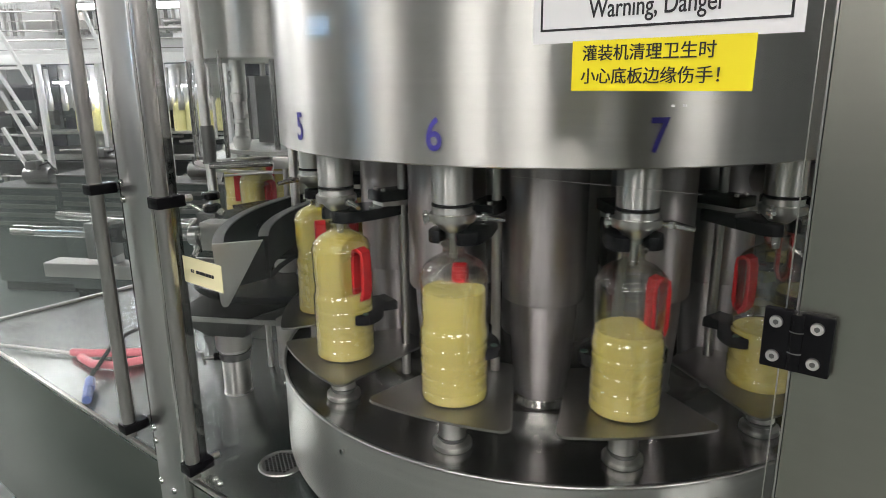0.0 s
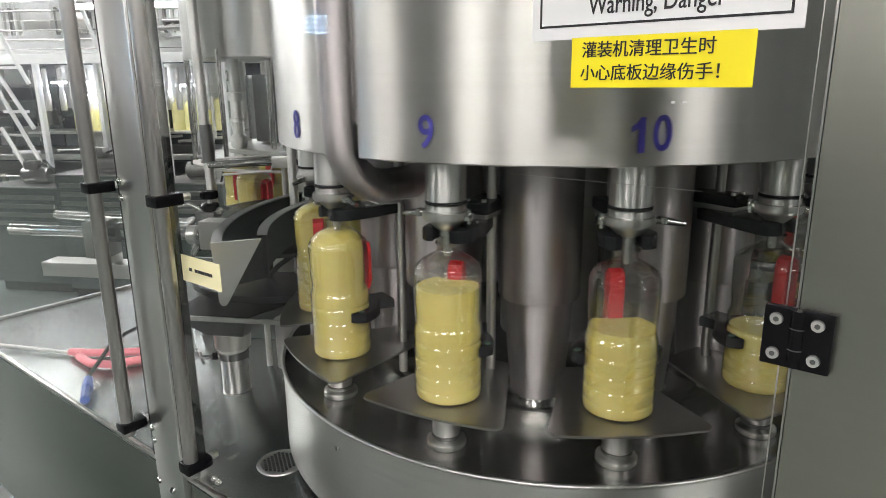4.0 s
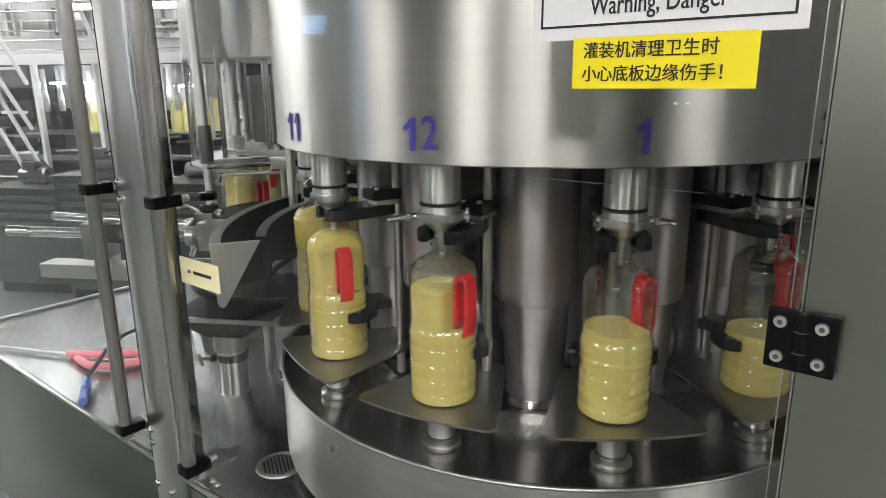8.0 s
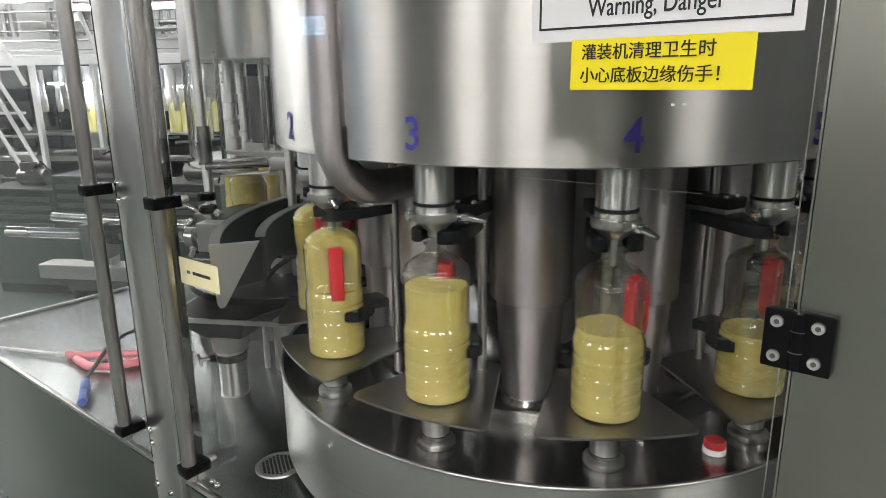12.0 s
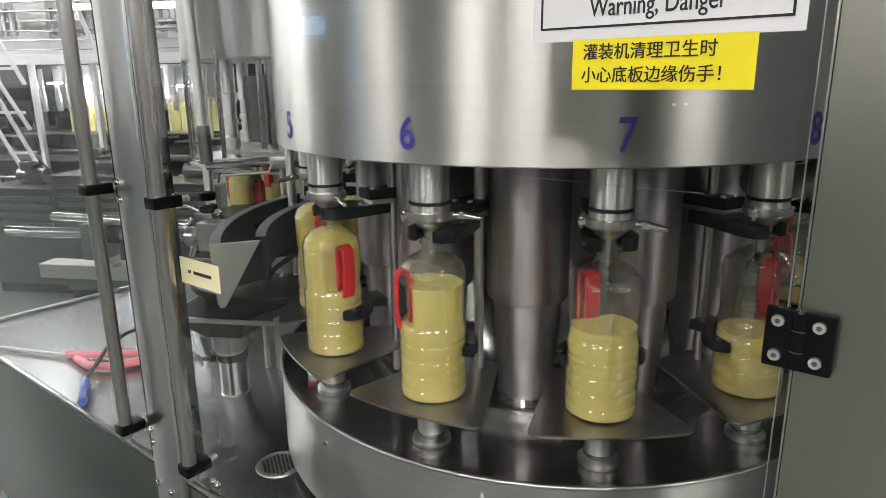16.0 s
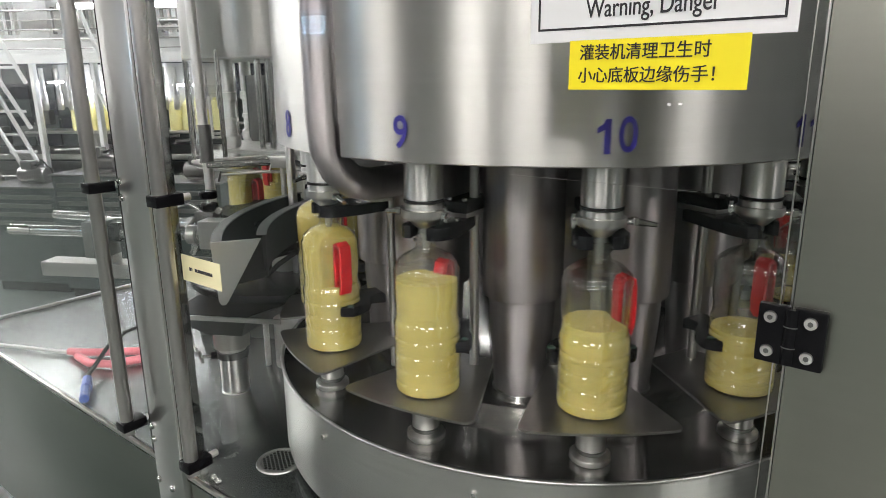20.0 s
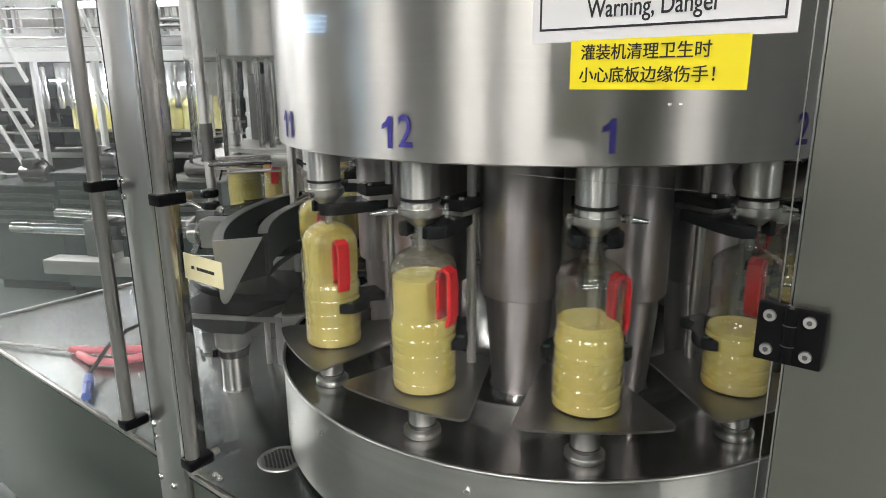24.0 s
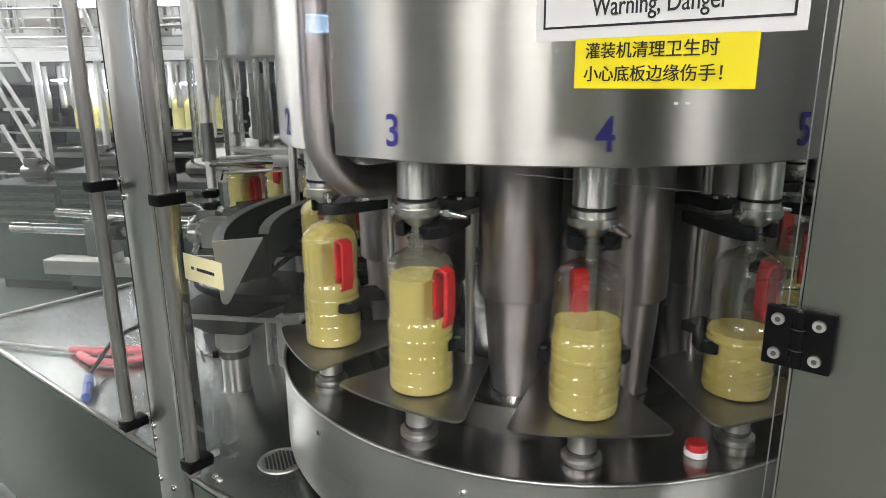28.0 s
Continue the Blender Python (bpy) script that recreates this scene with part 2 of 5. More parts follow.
for mt, amount in ((DRUM_STEEL, 0.95), (COLUMN_STEEL, 0.8), (POLISHED, 0.9)):
    pb = mt.node_tree.nodes["Principled BSDF"]
    tg = mt.node_tree.nodes.new("ShaderNodeTangent")
    tg.direction_type, tg.axis = "RADIAL", "Z"
    mt.node_tree.links.new(tg.outputs[0], pb.inputs["Tangent"])
    pb.inputs["Anisotropic"].default_value = amount
    pb.inputs["Anisotropic Rotation"].default_value = 0.25


def brushed(mt, size, amount):
    """Fine brushing lines that run along one way, and larger soft stains, over a metal's colour."""
    nt = mt.node_tree
    pb_ = nt.nodes["Principled BSDF"]
    src = pb_.inputs["Base Color"].links[0].from_socket
    tc = nt.nodes.new("ShaderNodeTexCoord")
    for sc, amt in ((size, amount), ((2.2, 2.2, 5.0), amount * 0.9)):
        mp = nt.nodes.new("ShaderNodeMapping")
        mp.inputs["Scale"].default_value = sc
        nz_ = nt.nodes.new("ShaderNodeTexNoise")
        nz_.inputs["Scale"].default_value = 1.0
        nz_.inputs["Detail"].default_value = 6.0
        nz_.inputs["Roughness"].default_value = 0.7
        k_ = nt.nodes.new("ShaderNodeMath")
        k_.operation = "MULTIPLY_ADD"
        k_.inputs[1].default_value, k_.inputs[2].default_value = 2 * amt, 1 - amt
        mx = nt.nodes.new("ShaderNodeMix")
        mx.data_type, mx.blend_type = "RGBA", "MULTIPLY"
        mx.inputs["Factor"].default_value = 1.0
        nt.links.new(tc.outputs["Object"], mp.inputs["Vector"])
        nt.links.new(mp.outputs[0], nz_.inputs["Vector"])
        nt.links.new(nz_.outputs["Fac"], k_.inputs[0])
        nt.links.new(src, mx.inputs["A"])
        nt.links.new(k_.outputs[0], mx.inputs["B"])
        src = mx.outputs["Result"]
    nt.links.new(src, pb_.inputs["Base Color"])


brushed(DRUM_STEEL, (3, 3, 110), 0.09)
brushed(WALL_STEEL, (3, 3, 110), 0.14)
brushed(COLUMN_STEEL, (40, 40, 3), 0.25)
brushed(BED_STEEL, (5, 5, 5), 0.10)
brushed(PLATE_STEEL, (9, 9, 9), 0.18)


# ---------------------------------------------------------------- mesh helpers
def box(x0, x1, y0, y1, z0, z1, bevel=0.0, bm=None):
    bm = bm or bmesh.new()
    vs = [bm.verts.new((x, y, z)) for x in (x0, x1) for y in (y0, y1) for z in (z0, z1)]
    fs = [bm.faces.new([vs[i] for i in q]) for q in ((0, 1, 3, 2), (4, 6, 7, 5), (0, 4, 5, 1), (2, 3, 7, 6), (0, 2, 6, 4), (1, 5, 7, 3))]
    if bevel:
        es = list({e for f in fs for e in f.edges})
        bmesh.ops.bevel(bm, geom=es, offset=bevel, segments=2, profile=0.6, affect="EDGES")
    return bm


def lathe(profile, seg=32, bm=None, x=0.0, y=0.0, a0=0.0, a1=360.0):
    """Turns (radius, height) pairs about the vertical through x, y."""
    bm = bm or bmesh.new()
    full = a1 - a0 >= 360
    n = seg if full else seg + 1
    rings = []
    for r, z in profile:
        if r <= 1e-6:
            rings.append([bm.verts.new((x, y, z))])
        else:
            ring = []
            for i in range(n):
                a = radians(a0 + (a1 - a0) * i / seg)
                ring.append(bm.verts.new((x + r * math.sin(a), y - r * math.cos(a), z)))
            rings.append(ring)
    for p, q in zip(rings, rings[1:]):
        for i in range(seg):
            j = (i + 1) % n
            if len(p) == 1 and len(q) == 1:
                continue
            if len(p) == 1:
                f = bm.faces.new((p[0], q[j], q[i]))
            elif len(q) == 1:
                f = bm.faces.new((p[i], p[j], q[0]))
            else:
                f = bm.faces.new((p[i], p[j], q[j], q[i]))
            f.smooth = True
    return bm


def rod(a, b, r, seg=16, bm=None, r2=None):
    """A round bar from a to b, with closed ends."""
    bm = bm or bmesh.new()
    a, b = Vector(a), Vector(b)
    d = b - a
    m = Matrix.Translation((a + b) / 2) @ d.to_track_quat("Z", "Y").to_matrix().to_4x4()
    made = bmesh.ops.create_cone(bm, cap_ends=True, segments=seg, radius1=r, radius2=r if r2 is None else r2, depth=d.length, matrix=m)
    for f in {f for v in made["verts"] for f in v.link_faces}:
        f.smooth = True
    return bm


def pipe(points, r, seg=12, bm=None, closed_ends=True):
    """A bent round pipe along points."""
    bm = bm or bmesh.new()
    pts = [Vector(p) for p in points]
    rings = []
    side = None
    for i, p in enumerate(pts):
        d = (pts[min(i + 1, len(pts) - 1)] - pts[max(i - 1, 0)]).normalized()
        if side is None:
            side = d.orthogonal().normalized()
        side = (side - d * side.dot(d)).normalized()
        up = d.cross(side)
        rings.append([bm.verts.new(p + r * (math.cos(2 * math.pi * k / seg) * side + math.sin(2 * math.pi * k / seg) * up)) for k in range(seg)])
    for p, q in zip(rings, rings[1:]):
        for k in range(seg):
            bm.faces.new((p[k], p[(k + 1) % seg], q[(k + 1) % seg], q[k])).smooth = True
    if closed_ends:
        bm.faces.new(rings[0][::-1])
        bm.faces.new(rings[-1])
    return bm


def slab(outline, z0, z1, bevel=0.0, bm=None):
    """A flat plate with the outline, given as (x, y) pairs, from z0 to z1."""
    bm = bm or bmesh.new()
    lo = [bm.verts.new((x, y, z0)) for x, y in outline]
    hi = [bm.verts.new((x, y, z1)) for x, y in outline]
    fs = [bm.faces.new(lo[::-1]), bm.faces.new(hi)]
    n = len(outline)
    fs += [bm.faces.new((lo[i], lo[(i + 1) % n], hi[(i + 1) % n], hi[i])) for i in range(n)]
    if bevel:
        bmesh.ops.bevel(bm, geom=list(fs[1].edges), offset=bevel, segments=2, profile=0.6, affect="EDGES")
    return bm


def arc(cx, cy, r, a0, a1, n):
    return [(cx + r * math.sin(radians(a0 + (a1 - a0) * i / n)), cy - r * math.cos(radians(a0 + (a1 - a0) * i / n))) for i in range(n + 1)]


def mesh_of(name, bm, mat, m=None):
    if m is not None:
        bm.transform(m)
    bmesh.ops.recalc_face_normals(bm, faces=bm.faces)
    me = bpy.data.meshes.new(name)
    bm.to_mesh(me)
    bm.free()
    me.set_sharp_from_angle(angle=radians(40))
    me.materials.append(mat)
    return me


def part(name, bm, mat, parent, label="", m=None):
    """One mesh object under a thing or under a part. bm may be a mesh that other parts share."""
    me = bm if isinstance(bm, bpy.types.Mesh) else mesh_of(name, bm, mat)
    ob = new(name, me)
    ob.parent = parent
    if m is not None:
        ob.matrix_basis = m
    return tagged(ob, label)


def thing(name, label, category, m=None, group="", kind=""):
    ob = new(name)
    ob.empty_display_size = 0.05
    if m is not None:
        ob.matrix_basis = m
    return tagged(ob, label, category, group, kind)


def solid(name, bm, mat, label, category="", group="", kind="", m=None):
    ob = new(name, mesh_of(name, bm, mat))
    if m is not None:
        ob.matrix_basis = m
    return tagged(ob, label, category, group, kind)


def text_mesh(words, size, mat, depth=0.0006, squeeze=1.0):
    """Lettering in the built-in font, centred, in the xz plane and facing -y."""
    cu = bpy.data.curves.new("lettering", "FONT")
    cu.offset = size * (0.012 if words.isdigit() else 0.003)
    cu.body, cu.size, cu.extrude, cu.align_x, cu.align_y = words, size, depth, "CENTER", "CENTER"
    ob = bpy.data.objects.new("lettering", cu)
    scene.collection.objects.link(ob)
    me = bpy.data.meshes.new_from_object(ob.evaluated_get(bpy.context.evaluated_depsgraph_get()))
    bpy.data.objects.remove(ob)
    me.transform(Matrix.Diagonal((squeeze, 1, 1, 1)))
    me.transform(pose(0, 0, 0, 90))
    me.materials.clear()
    me.materials.append(mat)
    return me


def spin(deg):
    return pose(0, 0, 0, 0, 0, deg)


# ---------------------------------------------------------------- hall
HX0, HX1, HY0, HY1, HH = -13.0, 8.0, -15.0, 12.0, 5.2
solid("floor", box(HX0, HX1, HY0, HY1, -0.2, 0.0), FLOOR_PAINT, "grey-green painted epoxy factory floor, slightly glossy", kind="structure")
solid("ceiling", box(HX0, HX1, HY0, HY1, HH, HH + 0.2), CEIL_PAINT, "grey factory hall ceiling", kind="structure")
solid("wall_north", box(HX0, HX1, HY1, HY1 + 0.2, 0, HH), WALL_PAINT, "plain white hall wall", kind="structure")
# unseen walls split into paler and dark parts, added to shape reflections
TONE_SPLIT = 1.6
solid("wall_south", box(HX0, HX1, HY0 - 0.2, HY0, TONE_SPLIT, HH), REFLECT_MID, "unseen hall wall, paler upper part added to brighten reflections", kind="structure")
solid("dim_wall_south", box(HX0, HX1, HY0 - 0.2, HY0 + 0.004, 0, TONE_SPLIT), REFLECT_DIM, "unseen lower wall, dark to keep low reflections dim", kind="structure")
solid("wall_west", box(HX0 - 0.2, HX0, HY0, HY1, TONE_SPLIT, HH), REFLECT_PALE, "unseen hall wall, paler upper part added to brighten reflections", kind="structure")
solid("dim_wall_west", box(HX0 - 0.2, HX0 + 0.004, HY0, HY1, 0, TONE_SPLIT), REFLECT_DIM, "unseen lower wall, dark to keep low reflections dim", kind="structure")
solid("wall_east", box(HX1, HX1 + 0.2, HY0, HY1, TONE_SPLIT, HH), REFLECT_MID, "unseen hall wall, paler upper part added to brighten reflections", kind="structure")
solid("dim_wall_east", box(HX1 - 0.004, HX1 + 0.2, HY0, HY1, 0, TONE_SPLIT), REFLECT_DIM, "unseen lower wall, dark to keep low reflections dim", kind="structure")
solid("aisle", box(-4.5, 4.5, -3.6, -1.016, 0.001, 0.004), AISLE_PAINT, "pale painted walkway along the machine", kind="structure", m=FR)

first = None
ROWS = [(x, y) for y in (5.0, 8.0, 11.0) for x in (-11.0, -7.5, -4.0, -0.5, 3.0, 6.2) if y > 10 or x > -2 or x < -9] + [(-9.8, 3.4), (-6.4, 3.0), (-7.6, 1.6)]
for x, y in ROWS:
    m = pose(x, y, 4.3)
    if first is None:
        first = thing("ceiling_light", "long white ceiling light, switched on", "light", m, "ceiling lights")
        part("housing", box(-1.2, 1.2, -0.28, 0.28, 0.0, 0.06, 0.01), GREY_PAINT, first)
        part("diffuser", box(-1.17, 1.17, -0.25, 0.25, -0.02, -0.002, 0.006), LAMP, first)
        part("hanger", rod((-0.5, 0, 0.06), (-0.5, 0, 0.9), 0.006, 8), GREY_PAINT, first)
        part("hanger", rod((0.5, 0, 0.06), (0.5, 0, 0.9), 0.006, 8), GREY_PAINT, first)
    else:
        copy_thing(first, m)

# unseen bell lamps in front of the machine, added for drum highlights and glints
bell = None
for x, y in ((-0.7, -5.2), (-6.5, -3.3), (2.0, -5.0), (5.0, -4.3), (1.2, -10.0), (-5.0, -10.0), (-3.6, -6.6)):
    m = pose(x, y, 4.3)
    if bell is None:
        bell = thing("bell_glint_lamp", "unseen oversized bell lamp over the aisle, added for highlights", "lamp", m, "bell lamps")
        part("reflector", lathe([(0.82, -0.02), (0.80, 0.02), (0.44, 0.15), (0.12, 0.23), (0.11, 0.34), (0.0, 0.34)], 40), GREY_PAINT, bell)
        part("emitter", lathe([(0.0, -0.25), (0.22, -0.24), (0.42, -0.20), (0.59, -0.13), (0.71, -0.055), (0.76, 0.0), (0.76, 0.01), (0.0, 0.01)], 40), BELL, bell, "glowing lamp dome")
        part("hanger", rod((0, 0, 0.34), (0, 0, 0.9), 0.01, 8), GREY_PAINT, bell)
    else:
        copy_thing(bell, m)

# ---------------------------------------------------------------- machine bed, front and doors (u, w, z)
solid("machine_bed", slab([(-2.156, 0.0), (2.2, 0.0), (2.2, 2.4), (-2.156, 2.4)], BED - 0.012, BED, 0.002), BED_STEEL, "brushed stainless steel machine bed plate", "machine bed", kind="structure", m=FR)
solid("bed_edge", box(-2.156, -0.655, -0.006, 0.012, BED + 0.0005, BED + 0.012, 0.003), POLISHED, "bright folded steel edge of the machine bed", kind="structure", m=FR)
solid("bed_edge", box(-0.51, 2.2, -0.006, 0.012, BED + 0.0005, BED + 0.012, 0.003), POLISHED, "bright folded steel edge of the machine bed", kind="structure", m=FR)
solid("bed_edge", box(-2.162, -2.144, 0.012, 2.4, BED + 0.0005, BED + 0.012, 0.003), POLISHED, "bright folded steel edge of the machine bed", kind="structure", m=FR)
solid("lower_panel", box(-2.156, -0.652, 0.004, 0.02, 0.06, BED - 0.016, 0.002), PANEL_STEEL, "satin steel lower front panel of the machine", kind="structure", m=FR)
solid("lower_panel", box(-0.512, 2.2, 0.004, 0.02, 0.06, BED - 0.016, 0.002), PANEL_STEEL, "satin steel lower front panel of the machine", kind="structure", m=FR)
solid("front_post", box(-0.645, -0.519, -0.012, 0.056, 0.0, 2.5, 0.003), POST_STEEL, "upright brushed steel post of the machine guard", "post", kind="structure", m=FR)
solid("post_side_plate", box(-0.5185, -0.516, -0.006, 0.057, BED + 0.02, 2.5, 0.0008), MIRROR_STEEL, "polished inner side of the guard post", "post", kind="structure", m=FR)
solid("side_panel", box(0.7465, 1.6, -0.012, 0.03, 0.0, 2.5, 0.003), SIDE_STEEL, "wide satin steel panel beside the guard door", "panel", kind="structure", m=FR)


def guard_door(u0, u1, hu, label, sheet):
    door = thing("guard_door", label, "door", FR @ pose(0, 0, 0))
    pane = part("pane", box(u0, u1, 0.0, 0.008, BED + 0.016, 2.5), sheet, door, "clear acrylic sheet")
    pane.visible_shadow = False
    bar = part("handle_bar", rod((hu, -0.048, 0.80), (hu, -0.048, 2.35), 0.0155, 32), STEEL, door, "long round stainless handle bar")
    for z in (0.825, 1.426, 2.3):
        part("bracket", box(hu - 0.02, hu + 0.02, -0.068, -0.006, z - 0.0125, z + 0.0125, 0.004), BLACK, door, "black plastic handle bracket")
        part("bolt", rod((hu, -0.012, z), (hu, 0.02, z), 0.008, 12), POLISHED, door)
    return door


solid("post_seal", box(-0.6535, -0.6458, -0.010, 0.004, BED + 0.02, 2.5), RUBBER, "thin black rubber seal along the post", kind="structure", m=FR)
solid("door_edge_seal", box(0.7458, 0.7463, -0.004, 0.016, BED + 0.02, 2.5), RUBBER, "thin black gap seal beside the door edge", kind="structure", m=FR)
solid("door_edge_strip", box(0.7325, 0.7337, -0.0025, -0.0005, BED + 0.02, 2.5), STEEL, "bright thin bead along the door edge", kind="structure", m=FR)
solid("door_edge_trim", box(0.7432, 0.7452, -0.006, 0.012, BED + 0.02, 2.5), STEEL, "bright thin metal trim along the door edge", kind="structure", m=FR)
guard_door(-2.15, -0.657, -0.69, "clear acrylic guard door with an added pale veil and a long steel handle bar", HAZY)
right_door = guard_door(-0.508, 0.742, -0.40, "clear acrylic guard door with stickers and a steel handle bar", ACRYLIC)

hinge = thing("hinge", "black door hinge with four steel screws", "hinge", FR @ pose(0.7485, -0.013, 1.404))
part("leaf", box(-0.031, -0.002, -0.010, 0.0, -0.032, 0.031, 0.003), BLACK, hinge)
part("leaf", box(0.002, 0.032, -0.010, 0.0, -0.032, 0.031, 0.003), BLACK, hinge)
part("pin_barrel", rod((0, -0.006, -0.03), (0, -0.006, 0.029), 0.0075, 16), BLACK, hinge)
for x in (-0.019, 0.0175):
    for z in (-0.0185, 0.018):
        s = part("screw", rod((x, -0.010, z), (x, -0.013, z), 0.0063, 20, r2=0.0058), POLISHED, hinge)
        part("socket", rod((x, -0.0128, z), (x, -0.0134, z), 0.0028, 6), DARK_STEEL, s)

# a bright reflected line in the pane, modelled as a thin strip
part("reflection_line", box(0.40, 0.640, -0.0010, -0.0002, 1.5374, 1.5379), STEEL, right_door, "thin steel strip standing in for a bright reflection in the acrylic")
for u_, z_ in ((0.60, 1.628), (0.612, 1.6285)):
    part("chip", box(u_, u_ + 0.004, -0.0012, -0.0002, z_, z_ + 0.0025), WHITE, right_door, "small white chip in the acrylic")
for z in (-0.0115, 0.0105):
    part("knuckle_gap", rod((0, -0.006, z - 0.0006), (0, -0.006, z + 0.0006), 0.0078, 16), DARK_STEEL, hinge)

# stickers on the right door
sign = thing("warning_sign", "white warning sticker with a black border on the door", "sign", FR @ pose(0.5735, -0.0005, 1.802))
part("sheet", box(-0.1455, 0.1455, -0.0008, 0.0, -0.104, 0.104), WHITE, sign)
for x0, x1, z0, z1 in ((-0.135, 0.135, -0.0905, -0.088), (-0.135, 0.135, 0.088, 0.0905), (-0.135, -0.1325, -0.088, 0.088), (0.1325, 0.135, -0.088, 0.088)):
    part("border", box(x0, x1, -0.0014, -0.0008, z0, z1), INK, sign)
part("lettering", text_mesh("Warning, Danger", 0.028, INK, squeeze=0.75), INK, sign, "black printed words", pose(0.0, -0.0013, -0.070))
sign = thing("caution_sign", "yellow caution sticker with two lines of Chinese writing", "sign", FR @ pose(0.580, -0.0005, 1.672))
part("sheet", box(-0.099, 0.099, -0.0008, 0.0, -0.0275, 0.0275), YELLOW, sign)
part("lettering", text_mesh("\u704c\u88c5\u673a\u6e05\u7406\u536b\u751f\u65f6", 0.0185, INK), INK, sign, "black printed words", pose(-0.012, -0.0013, 0.0125))
part("lettering", text_mesh("\u5c0f\u5fc3\u5e95\u677f\u8fb9\u7f18\u4f24\u624b\uff01", 0.0185, INK), INK, sign, "black printed words", pose(-0.004, -0.0013, -0.0125))

# ---------------------------------------------------------------- filling carousel
carousel = thing("filling_carousel", "large round stainless steel rotary bottle filler with numbered stations", "filling machine", pose(0, 0, PZ))
DR = 0.6955
D0, D1 = 0.4567, 1.35
gaps = [8.47 * 30, 2.47 * 30]
prof = [(DR - 0.02, D0 + 0.004), (DR - 0.006, D0), (DR, D0 + 0.003), (DR, D0 + 0.05), (DR, D1), (DR - 0.02, D1), (DR - 0.02, D0 + 0.004)]
for a in gaps:
    part("drum_shell", lathe(prof, 84, a0=a + 3.6, a1=a + 176.4), DRUM_STEEL, carousel, "brushed steel drum skirt")
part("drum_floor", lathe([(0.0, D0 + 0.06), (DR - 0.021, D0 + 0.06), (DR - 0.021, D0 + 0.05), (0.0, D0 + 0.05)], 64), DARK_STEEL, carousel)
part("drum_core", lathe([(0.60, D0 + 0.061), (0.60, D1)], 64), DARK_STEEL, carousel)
for a in gaps:
    pts = [(0, -0.70, 1.30), (0, -0.70, 0.52), (0, -0.695, 0.47), (0, -0.675, 0.43), (0, -0.64, 0.402), (0, -0.60, 0.392), (0, -0.45, 0.392)]
    part("supply_pipe", mesh_of("supply_pipe", pipe(pts, 0.034, 20), COLUMN_STEEL, spin(a)), COLUMN_STEEL, carousel, "bent stainless supply pipe")
    part("drum_slot", mesh_of("drum_slot", box(-0.046, 0.046, -0.688, -0.675, D0 + 0.062, D1 - 0.01), WALL_STEEL, spin(a)), WALL_STEEL, carousel)
# tray
part("tray", lathe([(0.0, -0.106), (0.7, -0.106), (0.714, -0.104), (0.7214, -0.1005), (0.7225, -0.104), (0.7225, -0.12), (0.0, -0.12)], 128), TRAY_STEEL, carousel, "round stainless tray with a raised rim")
part("tray_wall", lathe([(0.7226, -0.106), (0.7236, -0.106), (0.7236, -0.315), (0.715, -0.315), (0.715, -0.121)], 128), WALL_STEEL, carousel, "brushed outer wall of the tray")
part("tray_rim", lathe([(0.7232 + 0.0042 * math.sin(radians(g)), -0.1010 + 0.0042 * math.cos(radians(g))) for g in range(-100, 121, 20)], 128), STEEL, carousel, "bright rolled rim of the tray")
part("inner_deck", lathe([(0.0, -0.076), (0.495, -0.076), (0.50, -0.080), (0.50, -0.1055)], 96), TRAY_STEEL, carousel, "raised inner deck of the tray")
part("hub", lathe([(0.0, 0.42), (0.20, 0.42), (0.20, 0.30), (0.13, 0.29), (0.13, -0.0755)], 48), STEEL, carousel)
screw_me = mesh_of("rim_screw", rod((0, -0.7235, -0.145), (0, -0.729, -0.145), 0.006, 12), CHROME)
for i in range(12):
    part("rim_screw", screw_me, POLISHED, carousel, m=spin(30 * i + 12))

def numeral_mesh(k):
    """Station number; the one is drawn as a bar with a flag."""
    bm = bmesh.new()
    chars = str(k)
    for i, c in enumerate(chars):
        if c == "1":
            one = slab([(0.000, -0.0277), (0.0105, -0.0277), (0.0105, 0.0277), (0.002, 0.0277), (-0.003, 0.0195), (-0.0115, 0.0140), (-0.0115, 0.0050), (0.000, 0.0105)], -0.0005, 0.0005)
            bmesh.ops.transform(one, matrix=pose(0, 0, 0, 90), verts=one.verts)
            me = mesh_of("digit", one, BLUE_INK)
        else:
            me = text_mesh(c, 0.078, BLUE_INK, 0.0005, 0.82)
        me.transform(Matrix.Translation(((i - (len(chars) - 1) / 2) * 0.038, 0, 0)))
        bm.from_mesh(me)
        bpy.data.meshes.remove(me)
    return mesh_of("numeral", bm, BLUE_INK)


numeral = {k: numeral_mesh(k) for k in range(1, 13)}
plate_me = mesh_of("platform", slab(arc(0, 0, 0.725, -10.6, 10.6, 14) + [(0.1405, -0.708), (0.1445, -0.699), (0.1435, -0.688), (0.062, -0.45), (0.055, -0.44), (-0.055, -0.44), (-0.062, -0.45), (-0.1435, -0.688), (-0.1445, -0.699), (-0.1405, -0.708)], -0.005, 0.0, 0.0018), PLATE_STEEL)
stud_me = mesh_of("stud", lathe([(0.0, -0.005), (0.0285, -0.005), (0.0285, -0.010), (0.0270, -0.012), (0.0270, -0.080), (0.0, -0.080)], 24, y=-0.631), POLISHED)
foot_me = mesh_of("foot", lathe([(0.0270, -0.080), (0.0300, -0.081), (0.0300, -0.084), (0.0255, -0.0845), (0.0255, -0.091), (0.0, -0.091)], 32, y=-0.631), DARK_STEEL)
